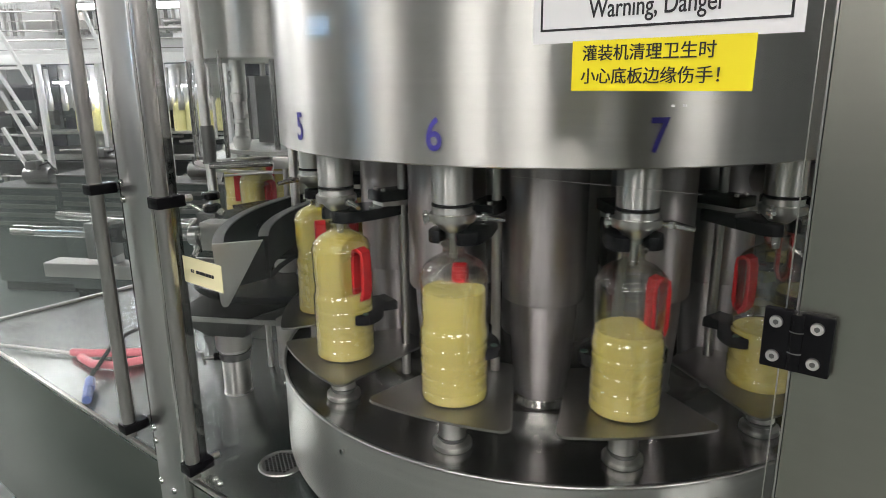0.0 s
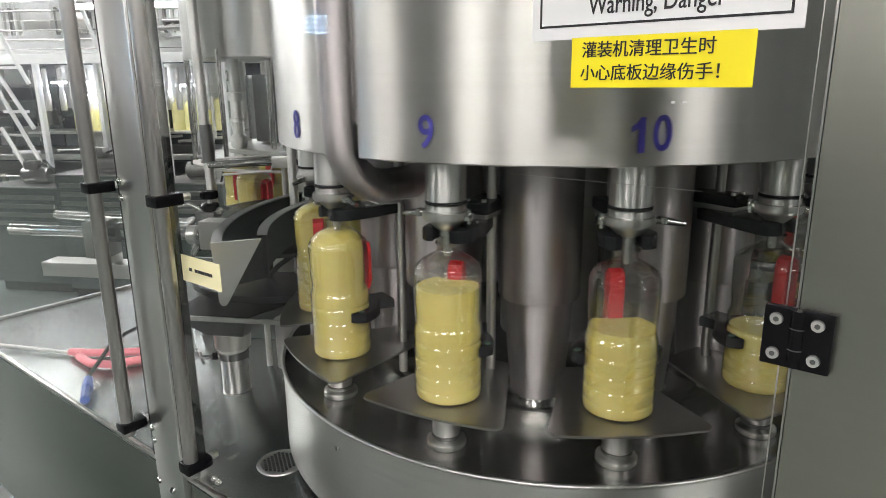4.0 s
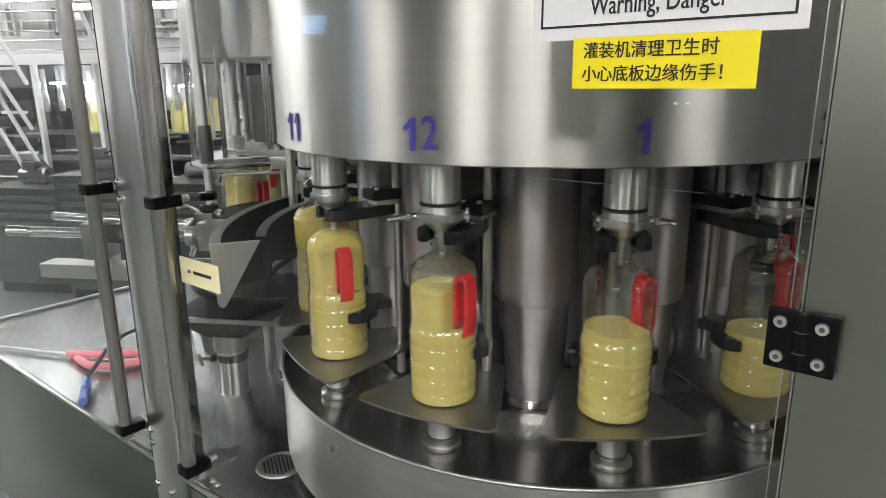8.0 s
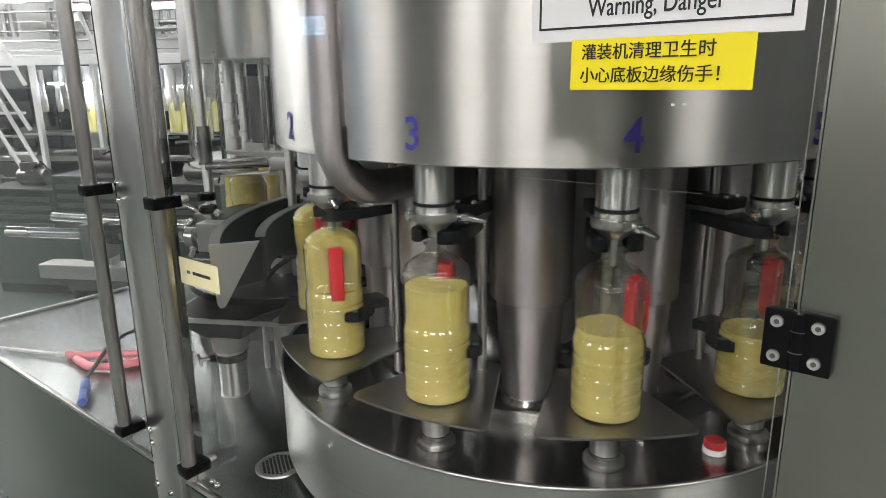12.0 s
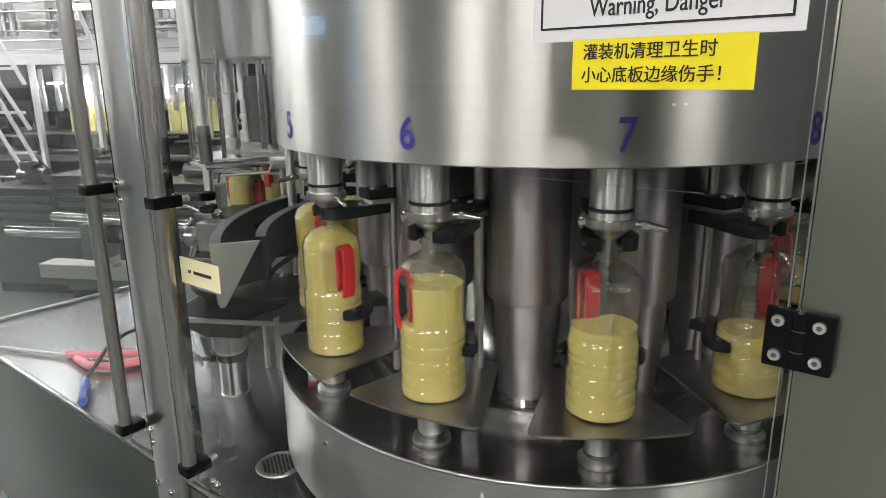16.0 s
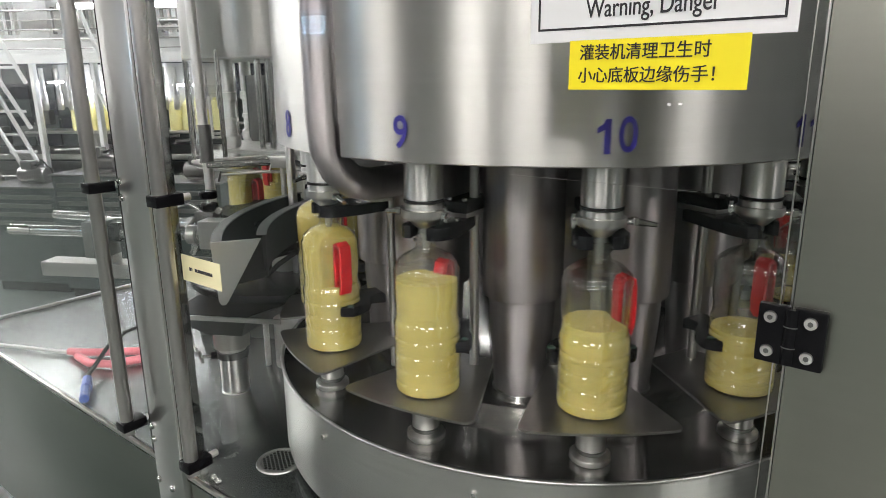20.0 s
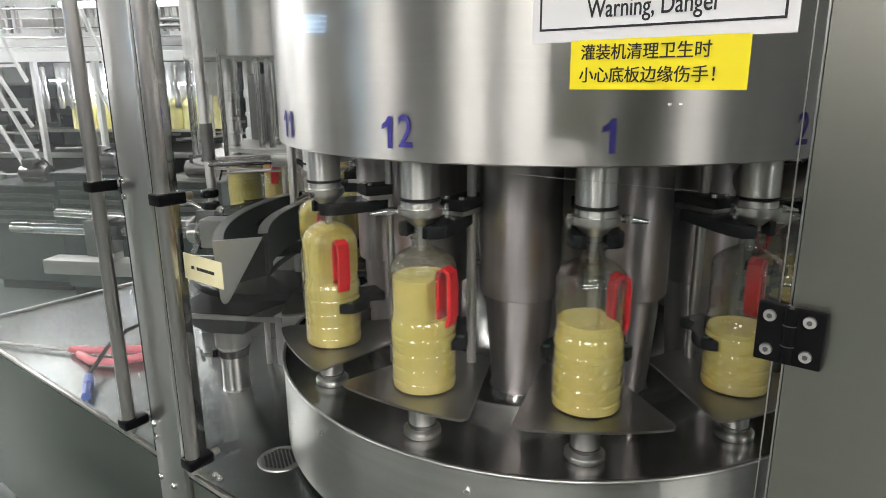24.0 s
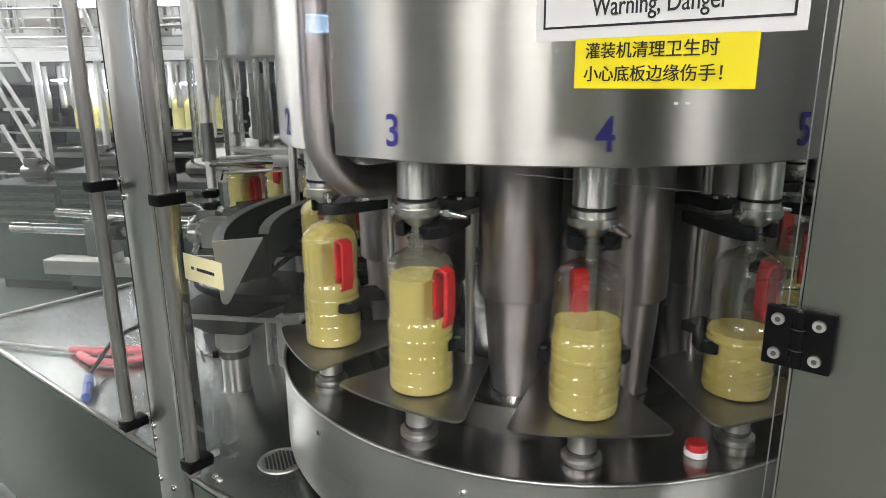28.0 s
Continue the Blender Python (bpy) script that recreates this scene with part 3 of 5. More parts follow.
rim_me = mesh_of("foot_rim", lathe([(0.0255, -0.0900), (0.0360, -0.0915), (0.0385, -0.0935), (0.0385, -0.1030), (0.0365, -0.1055), (0.0, -0.1055)], 36, y=-0.631), POLISHED)
noz_me = mesh_of("nozzle_body", lathe([(0.0, 0.50), (0.037, 0.50), (0.037, 0.385), (0.034, 0.384), (0.034, 0.378), (0.037, 0.377), (0.037, 0.366), (0.0, 0.366)], 32, y=-0.625), POLISHED)
ring_me = mesh_of("clamp_ring", lathe([(0.037, 0.366), (0.0425, 0.365), (0.0435, 0.354), (0.041, 0.349), (0.0, 0.348)], 32, y=-0.625), STEEL)
cone_me = mesh_of("nozzle_cone", lathe([(0.0, 0.3485), (0.034, 0.3485), (0.032, 0.344), (0.019, 0.331), (0.0135, 0.328), (0.0135, 0.318), (0.0, 0.318)], 28, y=-0.622), STEEL)
tip_me = mesh_of("nozzle_tip", lathe([(0.0075, 0.320), (0.0075, 0.285), (0.006, 0.278), (0.0, 0.278)], 16, y=-0.62), STEEL)
wing = rod((0.040, -0.625, 0.356), (0.058, -0.628, 0.355), 0.006, 12)
box(0.052, 0.064, -0.637, -0.617, 0.349, 0.363, 0.003, wing)
rod((0.060, -0.627, 0.355), (0.096, -0.630, 0.349), 0.0075, 12, wing, 0.0045)
lug = box(-0.054, -0.040, -0.634, -0.616, 0.350, 0.364, 0.003)
rod((-0.049, -0.625, 0.344), (-0.049, -0.625, 0.370), 0.0035, 10, lug)
lug_me = mesh_of("clamp_hinge", lug, CHROME)
gblock_me = mesh_of("gripper_block", box(-0.012, 0.048, -0.545, -0.43, 0.343, 0.366, 0.004), BLACK)
spacer_me = mesh_of("spacer", box(-0.006, 0.042, -0.535, -0.44, 0.3315, 0.3425, 0.001), STEEL)
gcap_me = mesh_of("bolt_cap", lathe([(0.0, 0.003), (0.006, 0.0025), (0.0065, 0.0), (0.0, 0.0)], 16), GREEN)
gscrew_me = mesh_of("gripper_screw", lathe([(0.0, 0.006), (0.0055, 0.005), (0.006, 0.0), (0.0, 0.0)], 12), CHROME)
gasket_me = mesh_of("gasket", lathe([(0.034, 0.3835), (0.0378, 0.383), (0.0378, 0.3785), (0.034, 0.378)], 32, y=-0.625), RUBBER)
wing_me = mesh_of("wing_bolt", wing, CHROME)
grip = slab([(-0.012, -0.46), (0.03, -0.46), (0.052, -0.56), (0.055, -0.615), (0.046, -0.638), (0.030, -0.648), (0.017, -0.646), (0.0215, -0.632), (0.0225, -0.60), (-0.0225, -0.60), (-0.0215, -0.632), (-0.017, -0.646), (-0.030, -0.648), (-0.044, -0.636), (-0.048, -0.61), (-0.035, -0.55)], 0.309, 0.333, 0.004)
grip_me = mesh_of("neck_gripper", grip, BLACK)
low = slab(arc(0, -0.62, 0.068, 84, 180, 10) + arc(0, -0.62, 0.068, 180, 276, 10)[1:] + [(-0.078, -0.618)] + arc(0, -0.62, 0.088, 258, 195, 6) + [(-0.03, -0.50), (0.03, -0.50)] + arc(0, -0.62, 0.088, 165, 102, 6) + [(0.078, -0.618)], 0.088, 0.110, 0.004)
low_me = mesh_of("body_gripper", low, BLACK)
rodme = mesh_of("guide_rod", rod((0.03, -0.48, -0.076), (0.03, -0.48, 0.46), 0.010, 14), STEEL)
col_me = mesh_of("piston_cylinder", lathe([(0.0, 0.46), (0.085, 0.46), (0.085, 0.163), (0.082, 0.157), (0.050, 0.155), (0.0, 0.155)], 40, y=-0.43), COLUMN_STEEL)
sleeve_me = mesh_of("piston_sleeve", lathe([(0.0, 0.155), (0.071, 0.155), (0.069, 0.10), (0.058, -0.045), (0.058, -0.055), (0.0, -0.055)], 32, y=-0.43), COLUMN_STEEL)
base_me = mesh_of("base_ring", lathe([(0.058, -0.055), (0.062, -0.057), (0.062, -0.0755), (0.0, -0.0755)], 32, y=-0.43), CHROME)
LEVER = (-150, 12, -8, 20, -60, 5, 30, -20, 8, 175, 0, -55)   # how each clamp lever is turned
for k in range(1, 13):
    m = spin(30 * k)
    part("numeral", numeral[k], BLUE_INK, carousel, "blue station number", m @ pose(0, -DR - 0.0015, 0.5076))
    part("platform", plate_me, STEEL, carousel, "rounded steel bottle platform", m)
    st = part("stud", stud_me, POLISHED, carousel, "", m)
    part("foot", foot_me, DARK_STEEL, st, "dark stepped foot neck")
    part("foot_rim", rim_me, POLISHED, st, "bright round foot")
    nz = part("nozzle_body", noz_me, POLISHED, carousel, "polished steel filling nozzle", m)
    for nm, me in (("clamp_ring", ring_me), ("nozzle_cone", cone_me), ("nozzle_tip", tip_me)):
        part(nm, me, STEEL, nz)
    part("gasket", gasket_me, RUBBER, nz, "black gasket")
    swing = LEVER[k % len(LEVER)]
    turn_ = Matrix.Translation((0, -0.625, 0)) @ spin(swing) @ Matrix.Translation((0, 0.625, 0))
    part("wing_bolt", wing_me, POLISHED, nz, "chrome clamp lever", turn_)
    part("clamp_hinge", lug_me, CHROME, nz, "", turn_)
    ng = part("neck_gripper", grip_me, BLACK, carousel, "black plastic bottle gripper", m)
    for x, y in ((0.012, -0.50), (0.034, -0.56)):
        part("gripper_screw", gscrew_me, CHROME, ng, "", pose(x, y, 0.331))
    bg = part("body_gripper", low_me, BLACK, carousel, "black plastic bottle gripper", m)
    for x in (-0.076, 0.076):
        part("bolt_cap", gcap_me, GREEN, bg, "dark green bolt cap", pose(x, -0.605, 0.110))
    gb = part("gripper_block", gblock_me, BLACK, carousel, "black plastic gripper block", m)
    part("spacer", spacer_me, STEEL, gb, "bright steel spacer")
    for x, y in ((0.0, -0.53), (0.034, -0.53)):
        part("gripper_screw", gscrew_me, CHROME, gb, "", pose(x, y, 0.366))
    part("guide_rod", rodme, STEEL, carousel, "", m)
    m2 = spin(30 * k + 15)
    cy = part("piston_cylinder", col_me, STEEL, carousel, "upright steel piston cylinder", m2)
    part("piston_sleeve", sleeve_me, STEEL, cy)
    part("base_ring", base_me, POLISHED, cy)

# ---------------------------------------------------------------- bottles
GROW = 1.008
outer = [(0.0, 0.005), (0.045, 0.0015), (0.058, 0.0), (0.0628, 0.002), (0.0645, 0.006), (0.0650, 0.011)]
for z in (0.023, 0.052, 0.082, 0.114):
    # a band, a sloping upper edge and a shallow groove above it
    outer += [(0.0650, z - 0.005), (0.0649, z - 0.0035), (0.0646, z - 0.0025), (0.0642, z - 0.0016), (0.06375, z - 0.0007), (0.0633, z + 0.0002), (0.0629, z + 0.0011)]
    outer += [(0.0628, z + 0.0018), (0.0632, z + 0.0028), (0.0642, z + 0.0045), (0.0649, z + 0.0065)]
outer += [(0.0650, 0.128), (0.0650, 0.138), (0.0648, 0.1405), (0.0644, 0.142), (0.0638, 0.1435), (0.06315, 0.1449), (0.06245, 0.1463), (0.0617, 0.1477), (0.0608, 0.1497), (0.0606, 0.152), (0.0609, 0.1545), (0.0610, 0.157), (0.0607, 0.1585), (0.0604, 0.1597), (0.0601, 0.161), (0.0600, 0.1635), (0.0604, 0.168), (0.0612, 0.173), (0.0621, 0.180), (0.0626, 0.190), (0.0627, 0.215), (0.0625, 0.236), (0.0612, 0.248), (0.0575, 0.259), (0.0515, 0.268), (0.0420, 0.2755), (0.0315, 0.281), (0.0240, 0.285), (0.0205, 0.289), (0.0200, 0.294), (0.0195, 0.300), (0.0240, 0.302), (0.0240, 0.305), (0.0195, 0.306), (0.0195, 0.310), (0.0208, 0.311), (0.0208, 0.3135), (0.0195, 0.3145), (0.0195, 0.317), (0.0208, 0.318), (0.0208, 0.3205), (0.0192, 0.322), (0.0192, 0.328)]
outer = [(r * GROW if r > 0.026 else r, z) for r, z in outer]
inner = [(max(r - 0.0007, 0.0), z + (0.0011 if r < 0.06 and z < 0.01 else 0.0)) for r, z in outer]
inner[0] = (0.0, 0.006)


def finer(profile):
    """The same outline with close rings over the shoulder."""
    zs, rs = [z for _, z in profile], [r for r, _ in profile]
    low_, high_ = [p for p in profile if p[1] < 0.222], [p for p in profile if p[1] > 0.2875]
    return low_ + [(float(np.interp(z, zs[2:], rs[2:])), z) for z in np.linspace(0.224, 0.287, 36)] + high_


shell = lathe(finer(outer) + finer(inner)[::-1], 96)
for v in shell.verts:
    if 0.228 < v.co.z < 0.287:
        a = math.atan2(v.co.x, -v.co.y)
        f = (v.co.z - 0.228) / 0.059
        k = 1 + math.sin(math.pi * f) * (0.020 + 0.020 * math.cos(10 * a + 3 * f) + 0.006 * math.cos(5 * a + 1)) + 0.017 * math.sin(math.pi * f) * math.sin(8 * math.pi * f + 0.6 * math.sin(7 * a))
        v.co.x, v.co.y = v.co.x * k, v.co.y * k


def recess(bm, depth, z0=None):
    """Press the grip hollow into the +x side of a bottle part."""
    for v in bm.verts:
        if z0 is None:
            lim = depth
        else:
            lim = float(np.interp(v.co.z, (z0, z0 + 0.016, 0.226, 0.258), (0.064, depth, depth, 0.060)))
        if v.co.x > lim and v.co.z > (z0 or -9):
            v.co.x = lim - 0.02 * (v.co.x - lim)
    return bm


shell_me = mesh_of("bottle_shell", recess(shell, 0.0415, 0.150), PET)
shell_me.materials.append(PET_INSIDE)
for p in shell_me.polygons:
    c_ = p.center
    if c_.x * p.normal.x + c_.y * p.normal.y < -0.2 * math.hypot(c_.x, c_.y):
        p.material_index = 1


def within(z0, z1, gap, n=24):
    """The bottle's inner outline from z0 to z1, gap metres inside the wall."""
    zs = [z for _, z in inner]
    rs = [r for r, _ in inner]
    out = []
    for i in range(n + 1):
        z = z0 + (z1 - z0) * i / n
        out.append((float(np.interp(z, zs[2:], rs[2:])) - gap, z))
    return out


body = [(0.0570, 0.0022)] + [(min(r, 0.0630), z) for r, z in within(0.0035, 0.012, 0.0004, 8)] + [(0.0622 + 0.3 * (r - 0.0622), z) for r, z in within(0.014, 0.104, 0.0004, 120)]
liq_a = mesh_of("liquid", lathe([(0.0, 0.0022)] + body + [(0.0, 0.104)], 40), LIQUID)
# sliding columns: their tops stand at height 0 of their own space
liq_b = mesh_of("liquid_column", lathe([(0.0, -0.09), (0.0621, -0.09), (0.0621, -0.012), (0.0612, -0.007), (0.0594, 0.0), (0.0, 0.0)], 48), LIQUID)
liq_c = mesh_of("liquid_column", recess(lathe([(0.0, -0.10), (0.0593, -0.10), (0.0593, -0.005), (0.0586, -0.002), (0.0570, 0.0), (0.0, 0.0)], 48), 0.0395), LIQUID)
sh = [(r, z - 0.280) for r, z in within(0.166, 0.280, 0.0006, 46)]
liq_d = mesh_of("liquid_crown", recess(lathe([(0.0, sh[0][1])] + [(min(r, 0.0620), z) for r, z in sh] + [(0.0, 0.0)], 48), 0.0395), LIQUID)
bub = bmesh.new()
rnd = random.Random(7)
for i in range(18):
    a, r, q = rnd.uniform(0, 6.283), rnd.uniform(0.02, 0.057) if i % 3 else rnd.uniform(0.054, 0.058), rnd.uniform(0.0008, 0.0022)
    bmesh.ops.create_icosphere(bub, subdivisions=1, radius=q, matrix=Matrix.Translation((r * math.sin(a), r * math.cos(a), 0.001 + q * rnd.uniform(0.1, 0.9))))
for f in bub.faces:
    f.smooth = True
bub_me = mesh_of("bubbles", bub, BUBBLE)
foam = lathe([(0.0, 0.0), (0.014, 0.0), (0.026, 0.0), (0.036, 0.0), (0.045, 0.0), (0.052, 0.0003), (0.0582, 0.001), (0.0593, 0.0), (0.0593, -0.010), (0.0, -0.010)], 60)
for v in foam.verts:
    if v.co.z > -0.005:
        v.co.z += 0.0020 * noise.noise(v.co * 70) + 0.0015 * noise.noise(v.co * 190)
foam_me = mesh_of("foam", recess(foam, 0.0395), FOAM)

loop = bmesh.new()
ring = [(0.0, 0.052), (0.016, 0.046), (0.019, 0.030), (0.019, -0.036), (0.012, -0.054), (0.0, -0.060), (-0.014, -0.048), (-0.017, -0.030), (-0.017, 0.034), (-0.012, 0.048)]
cen = [(0.0540 + x * 0.76, 0.0, 0.196 + z * 1.03) for x, z in ring]
rings = []
for i in range(len(cen)):
    p = Vector(cen[i])
    d = (Vector(cen[(i + 1) % len(cen)]) - Vector(cen[i - 1])).normalized()
    nrm = Vector((d.z, 0, -d.x))
    rings.append([loop.verts.new(p + nrm * a + Vector((0, b, 0))) for a, b in ((-0.0045, -0.0125), (-0.003, -0.0140), (0.003, -0.0140), (0.0045, -0.0125), (0.0045, 0.0125), (0.003, 0.0140), (-0.003, 0.0140), (-0.0045, 0.0125))])
for i in range(len(rings)):
    a, b = rings[i], rings[(i + 1) % len(rings)]
    for k in range(8):
        loop.faces.new((a[k], a[(k + 1) % 8], b[(k + 1) % 8], b[k]))
handle_me = mesh_of("handle", loop, RED)

# the bottles' way: infeed line and star, carousel, outfeed star, capper, outfeed line
CAP_C = Vector((-0.945, 0.76))
CAP_R = 0.31
STAR_R = 0.25
d1, d2, dc = PITCH_R + STAR_R, CAP_R + STAR_R, CAP_C.length
ax = (d1 * d1 - d2 * d2 + dc * dc) / (2 * dc)
hh = math.sqrt(d1 * d1 - ax * ax)
e1 = CAP_C / dc
STAR_C = e1 * ax + Vector((-e1.y, e1.x)) * hh


def bearing(v):
    return math.degrees(math.atan2(v.x, -v.y))


OUT_A = bearing(STAR_C)                       # where the bottles leave the carousel
S_IN = bearing(-STAR_C)                       # bearings on the outfeed star
S_OUT = bearing(CAP_C - STAR_C)
while S_OUT < S_IN:
    S_OUT += 360
C_IN = bearing(STAR_C - CAP_C)
C_OUT = -90.0
while C_IN < C_OUT:
    C_IN += 360
L_STAR = radians(S_OUT - S_IN) * STAR_R
L_CAP = radians(C_IN - C_OUT) * CAP_R


def on_circle(c, r, a):
    return Vector((c[0] + r * math.sin(radians(a)), c[1] - r * math.cos(radians(a))))


def way(theta):
    """Where a bottle stands and which way its outside faces, by the bearing it has, or would have, on the carousel."""
    if theta > 90:
        s = radians(theta - 90) * PITCH_R
        if s < radians(90) * STAR_R:
            a = -90 - math.degrees(s / STAR_R)
            p = on_circle((PITCH_R + STAR_R, 0), STAR_R, a)
            return p.x, p.y, a + 180
        return PITCH_R + STAR_R + s - radians(90) * STAR_R, STAR_R, 0.0
    if theta >= OUT_A:
        p = on_circle((0, 0), PITCH_R, theta)
        return p.x, p.y, theta
    s = radians(OUT_A - theta) * PITCH_R
    if s < L_STAR:
        a = S_IN + math.degrees(s / STAR_R)
        p = on_circle(STAR_C, STAR_R, a)
        return p.x, p.y, OUT_A + (a - S_IN)
    s -= L_STAR
    turned = OUT_A + S_OUT - S_IN
    if s < L_CAP:
        a = C_IN - math.degrees(s / CAP_R)
        p = on_circle(CAP_C, CAP_R, a)
        return p.x, p.y, turned - (C_IN - a)
    s -= L_CAP
    end = on_circle(CAP_C, CAP_R, C_OUT)
    tx, ty = -math.cos(radians(C_OUT)), -math.sin(radians(C_OUT))
    return end.x + tx * s, end.y + ty * s, turned - (C_IN - C_OUT)


def level(theta):
    """Height of the liquid above the bottle's base."""
    return float(np.interp(-theta, (-46, -14, 16, 27, 39), (0.112, 0.158, 0.217, 0.237, 0.280)))


# which way each bottle's handle points, from its outward side
HANDLE = {5: 112, 6: 192, 7: 98, 8: 178, 9: 187, 10: 180, 11: 85, 12: 75, 13: 108, 14: 74, 15: 188, 16: 107, 17: 100, 18: -56, 19: 200, 20: 98, 21: 172, 22: 103, 23: 96, 24: 88, 25: 103, 26: 106, 27: 89, 28: 190, 29: 84}
bottles = {}
for b in range(-4, 34):
    x, y, a = way(PHASE + TURN * 8 + 30 * (b - 12))
    bt = thing("bottle", "clear ribbed plastic bottle with red handle, filling with cloudy yellow liquid", "bottle", pose(x, y, PZ + 0.0005, 0, 0, a), "bottles on the line")
    turned_ = HANDLE.get(b, 100) - 90
    part("bottle_shell", shell_me, PET, bt, "clear ribbed plastic", spin(turned_)).visible_shadow = False
    part("handle", handle_me, RED, bt, "red plastic carrying handle", spin(turned_))
    part("liquid", liq_a, LIQUID, bt, "cloudy yellow liquid")
    lb = part("liquid_column", liq_b, LIQUID, bt, "cloudy yellow liquid", pose(0, 0, 0.1))
    lc = part("liquid_column", liq_c, LIQUID, bt, "cloudy yellow liquid", pose(0, 0, 0.1))
    fo = part("foam", foam_me, FOAM, bt, "pale foam on the liquid", pose(0, 0, 0.1))
    part("bubbles", bub_me, BUBBLE, fo, "wet foam bubbles").visible_shadow = False
    ld = part("liquid_crown", liq_d, LIQUID, bt, "cloudy yellow liquid", pose(0, 0, 0.2))
    bottles[b] = (bt, lb, lc, fo, ld, turned_)

stray = thing("fallen_lid", "stray red and white bottle cap lying on the tray", "cap", pose(0.29, -0.575, PZ - 0.105))
part("cap_top", lathe([(0.0, 0.026), (0.018, 0.026), (0.0205, 0.023), (0.0205, 0.012), (0.0, 0.012)], 28), RED, stray, "red top")
part("cap_skirt", lathe([(0.0205, 0.012), (0.0215, 0.011), (0.0215, 0.0), (0.0, 0.0)], 28), WHITE, stray, "white skirt")


# ---------------------------------------------------------------- outfeed side of the machine
solid("outfeed_table", slab(arc(CAP_C.x, CAP_C.y, 0.40, 0, 360, 47)[:-1], PZ - 0.03, PZ), DARK_STEEL, "round steel table under the capping turret", "table")
for k in range(3):
    a = radians(120 * k + 30)
    solid("table_leg", rod((CAP_C.x + 0.25 * math.sin(a), CAP_C.y - 0.25 * math.cos(a), BED), (CAP_C.x + 0.25 * math.sin(a), CAP_C.y - 0.25 * math.cos(a), PZ - 0.03), 0.03), STEEL, "round steel leg under the outfeed table", "leg", "table legs")

# added dark sheet for the bed to mirror in place of the bright hall
solid("bed_reflection_blocker", box(-1.30, -0.62, 0.40, 0.415, BED, PZ - 0.032, 0.002), DARK_STEEL, "added dark steel sheet that darkens reflections in the bed", kind="structure")
star = thing("star_wheel", "black plastic star wheel that carries bottles off the filler", "star wheel", pose(STAR_C.x, STAR_C.y, PZ))
part("table_disc", lathe([(0.0, 0.0), (0.30, 0.0), (0.302, -0.006), (0.302, -0.02), (0.0, -0.02)], 48), BLACK, star, "round black sliding plate")
part("hub_post", lathe([(0.0, 0.20), (0.05, 0.20), (0.05, 0.0), (0.0, 0.0)], 24), STEEL, star)
part("column", lathe([(0.06, -0.02), (0.06, BED - PZ), (0.0, BED - PZ)], 24), STEEL, star)
for z in (0.09, 0.185):
    outline = []
    n_pock = 5
    for i in range(n_pock):
        a = 360 / n_pock * i
        outline += arc(0, 0, 0.215, a + 19, a + 53, 5)
        cx, cy = 0.25 * math.sin(radians(a + 72)), -0.25 * math.cos(radians(a + 72))
        outline += [(cx + 0.068 * math.sin(radians(a + 72 + g)), cy - 0.068 * math.cos(radians(a + 72 + g))) for g in (-115, -140, -165, 170, 145, 120)][::1]
    part("star_plate", slab(outline, z, z + 0.012), BLACK, star, "black plastic pocketed plate")

guide = thing("curved_guide", "curved black guide channel with a steel end plate", "guide", pose(0, 0, 0))
part("outer_wall", lathe([(0.846, 1.30), (0.856, 1.30), (0.856, 1.20), (0.846, 1.20), (0.846, 1.30)], 40, a0=-108, a1=-61), RUBBER, guide)
part("outer_lip", lathe([(0.840, 1.3005), (0.864, 1.3005), (0.864, 1.304), (0.840, 1.304), (0.840, 1.3005)], 40, a0=-108, a1=-61), DARK_STEEL, guide, "dull grey lip")
part("inner_wall", lathe([(0.742, 1.295), (0.750, 1.295), (0.750, 1.19), (0.742, 1.19), (0.742, 1.295)], 40, a0=-108, a1=-66), RUBBER, guide)
part("inner_lip", lathe([(0.738, 1.2955), (0.762, 1.2955), (0.762, 1.299), (0.738, 1.299), (0.738, 1.2955)], 40, a0=-108, a1=-66), DARK_STEEL, guide, "dull grey lip")
part("channel_floor", lathe([(0.750, 1.215), (0.846, 1.200), (0.846, 1.194), (0.750, 1.209), (0.750, 1.215)], 40, a0=-108, a1=-60.5), RUBBER, guide)
endp = slab([(-0.056, 0.075), (0.056, 0.078), (-0.028, -0.068), (-0.034, -0.076), (-0.044, -0.076), (-0.049, -0.066)], -0.004, 0.004, 0.001)
part("end_plate", mesh_of("end_plate", endp, STEEL, pose(0.81 * math.sin(radians(-60.3)), -0.81 * math.cos(radians(-60.3)), 1.228, 0, 0, 22) @ pose(0, 0, 0, 90)), STEEL, guide, "satin steel end plate")
part("bracket", box(-0.955, -0.885, -0.13, -0.07, 1.205, 1.285, 0.004), STEEL, guide, "machined steel block")

mount = thing("guide_mount", "chrome adjusting shafts with clamp blocks that hold the guide", "mount", pose(0, 0, 0))
part("shaft", rod((-1.575, -0.10, 1.24), (-0.90, -0.10, 1.24), 0.0155, 24), CHROME, mount, "chrome shaft")
part("shaft", rod((-1.60, 0.12, 1.24), (-1.02, 0.03, 1.24), 0.0135, 24), CHROME, mount, "chrome shaft")
part("clamp_block", box(-1.305, -1.245, -0.14, -0.06, 1.17, 1.275, 0.004), DARK_STEEL, mount, "dull machined clamp block")
part("collar", lathe([(0.016, -0.012), (0.027, -0.012), (0.027, 0.012), (0.016, 0.012)], 24), BLACK, mount, "black collar", pose(-1.225, -0.10, 1.24, 0, 90, 0))
part("collar", lathe([(0.016, -0.012), (0.027, -0.012), (0.027, 0.012), (0.016, 0.012)], 24), POLISHED, mount, "", pose(-0.985, -0.10, 1.24, 0, 90, 0))
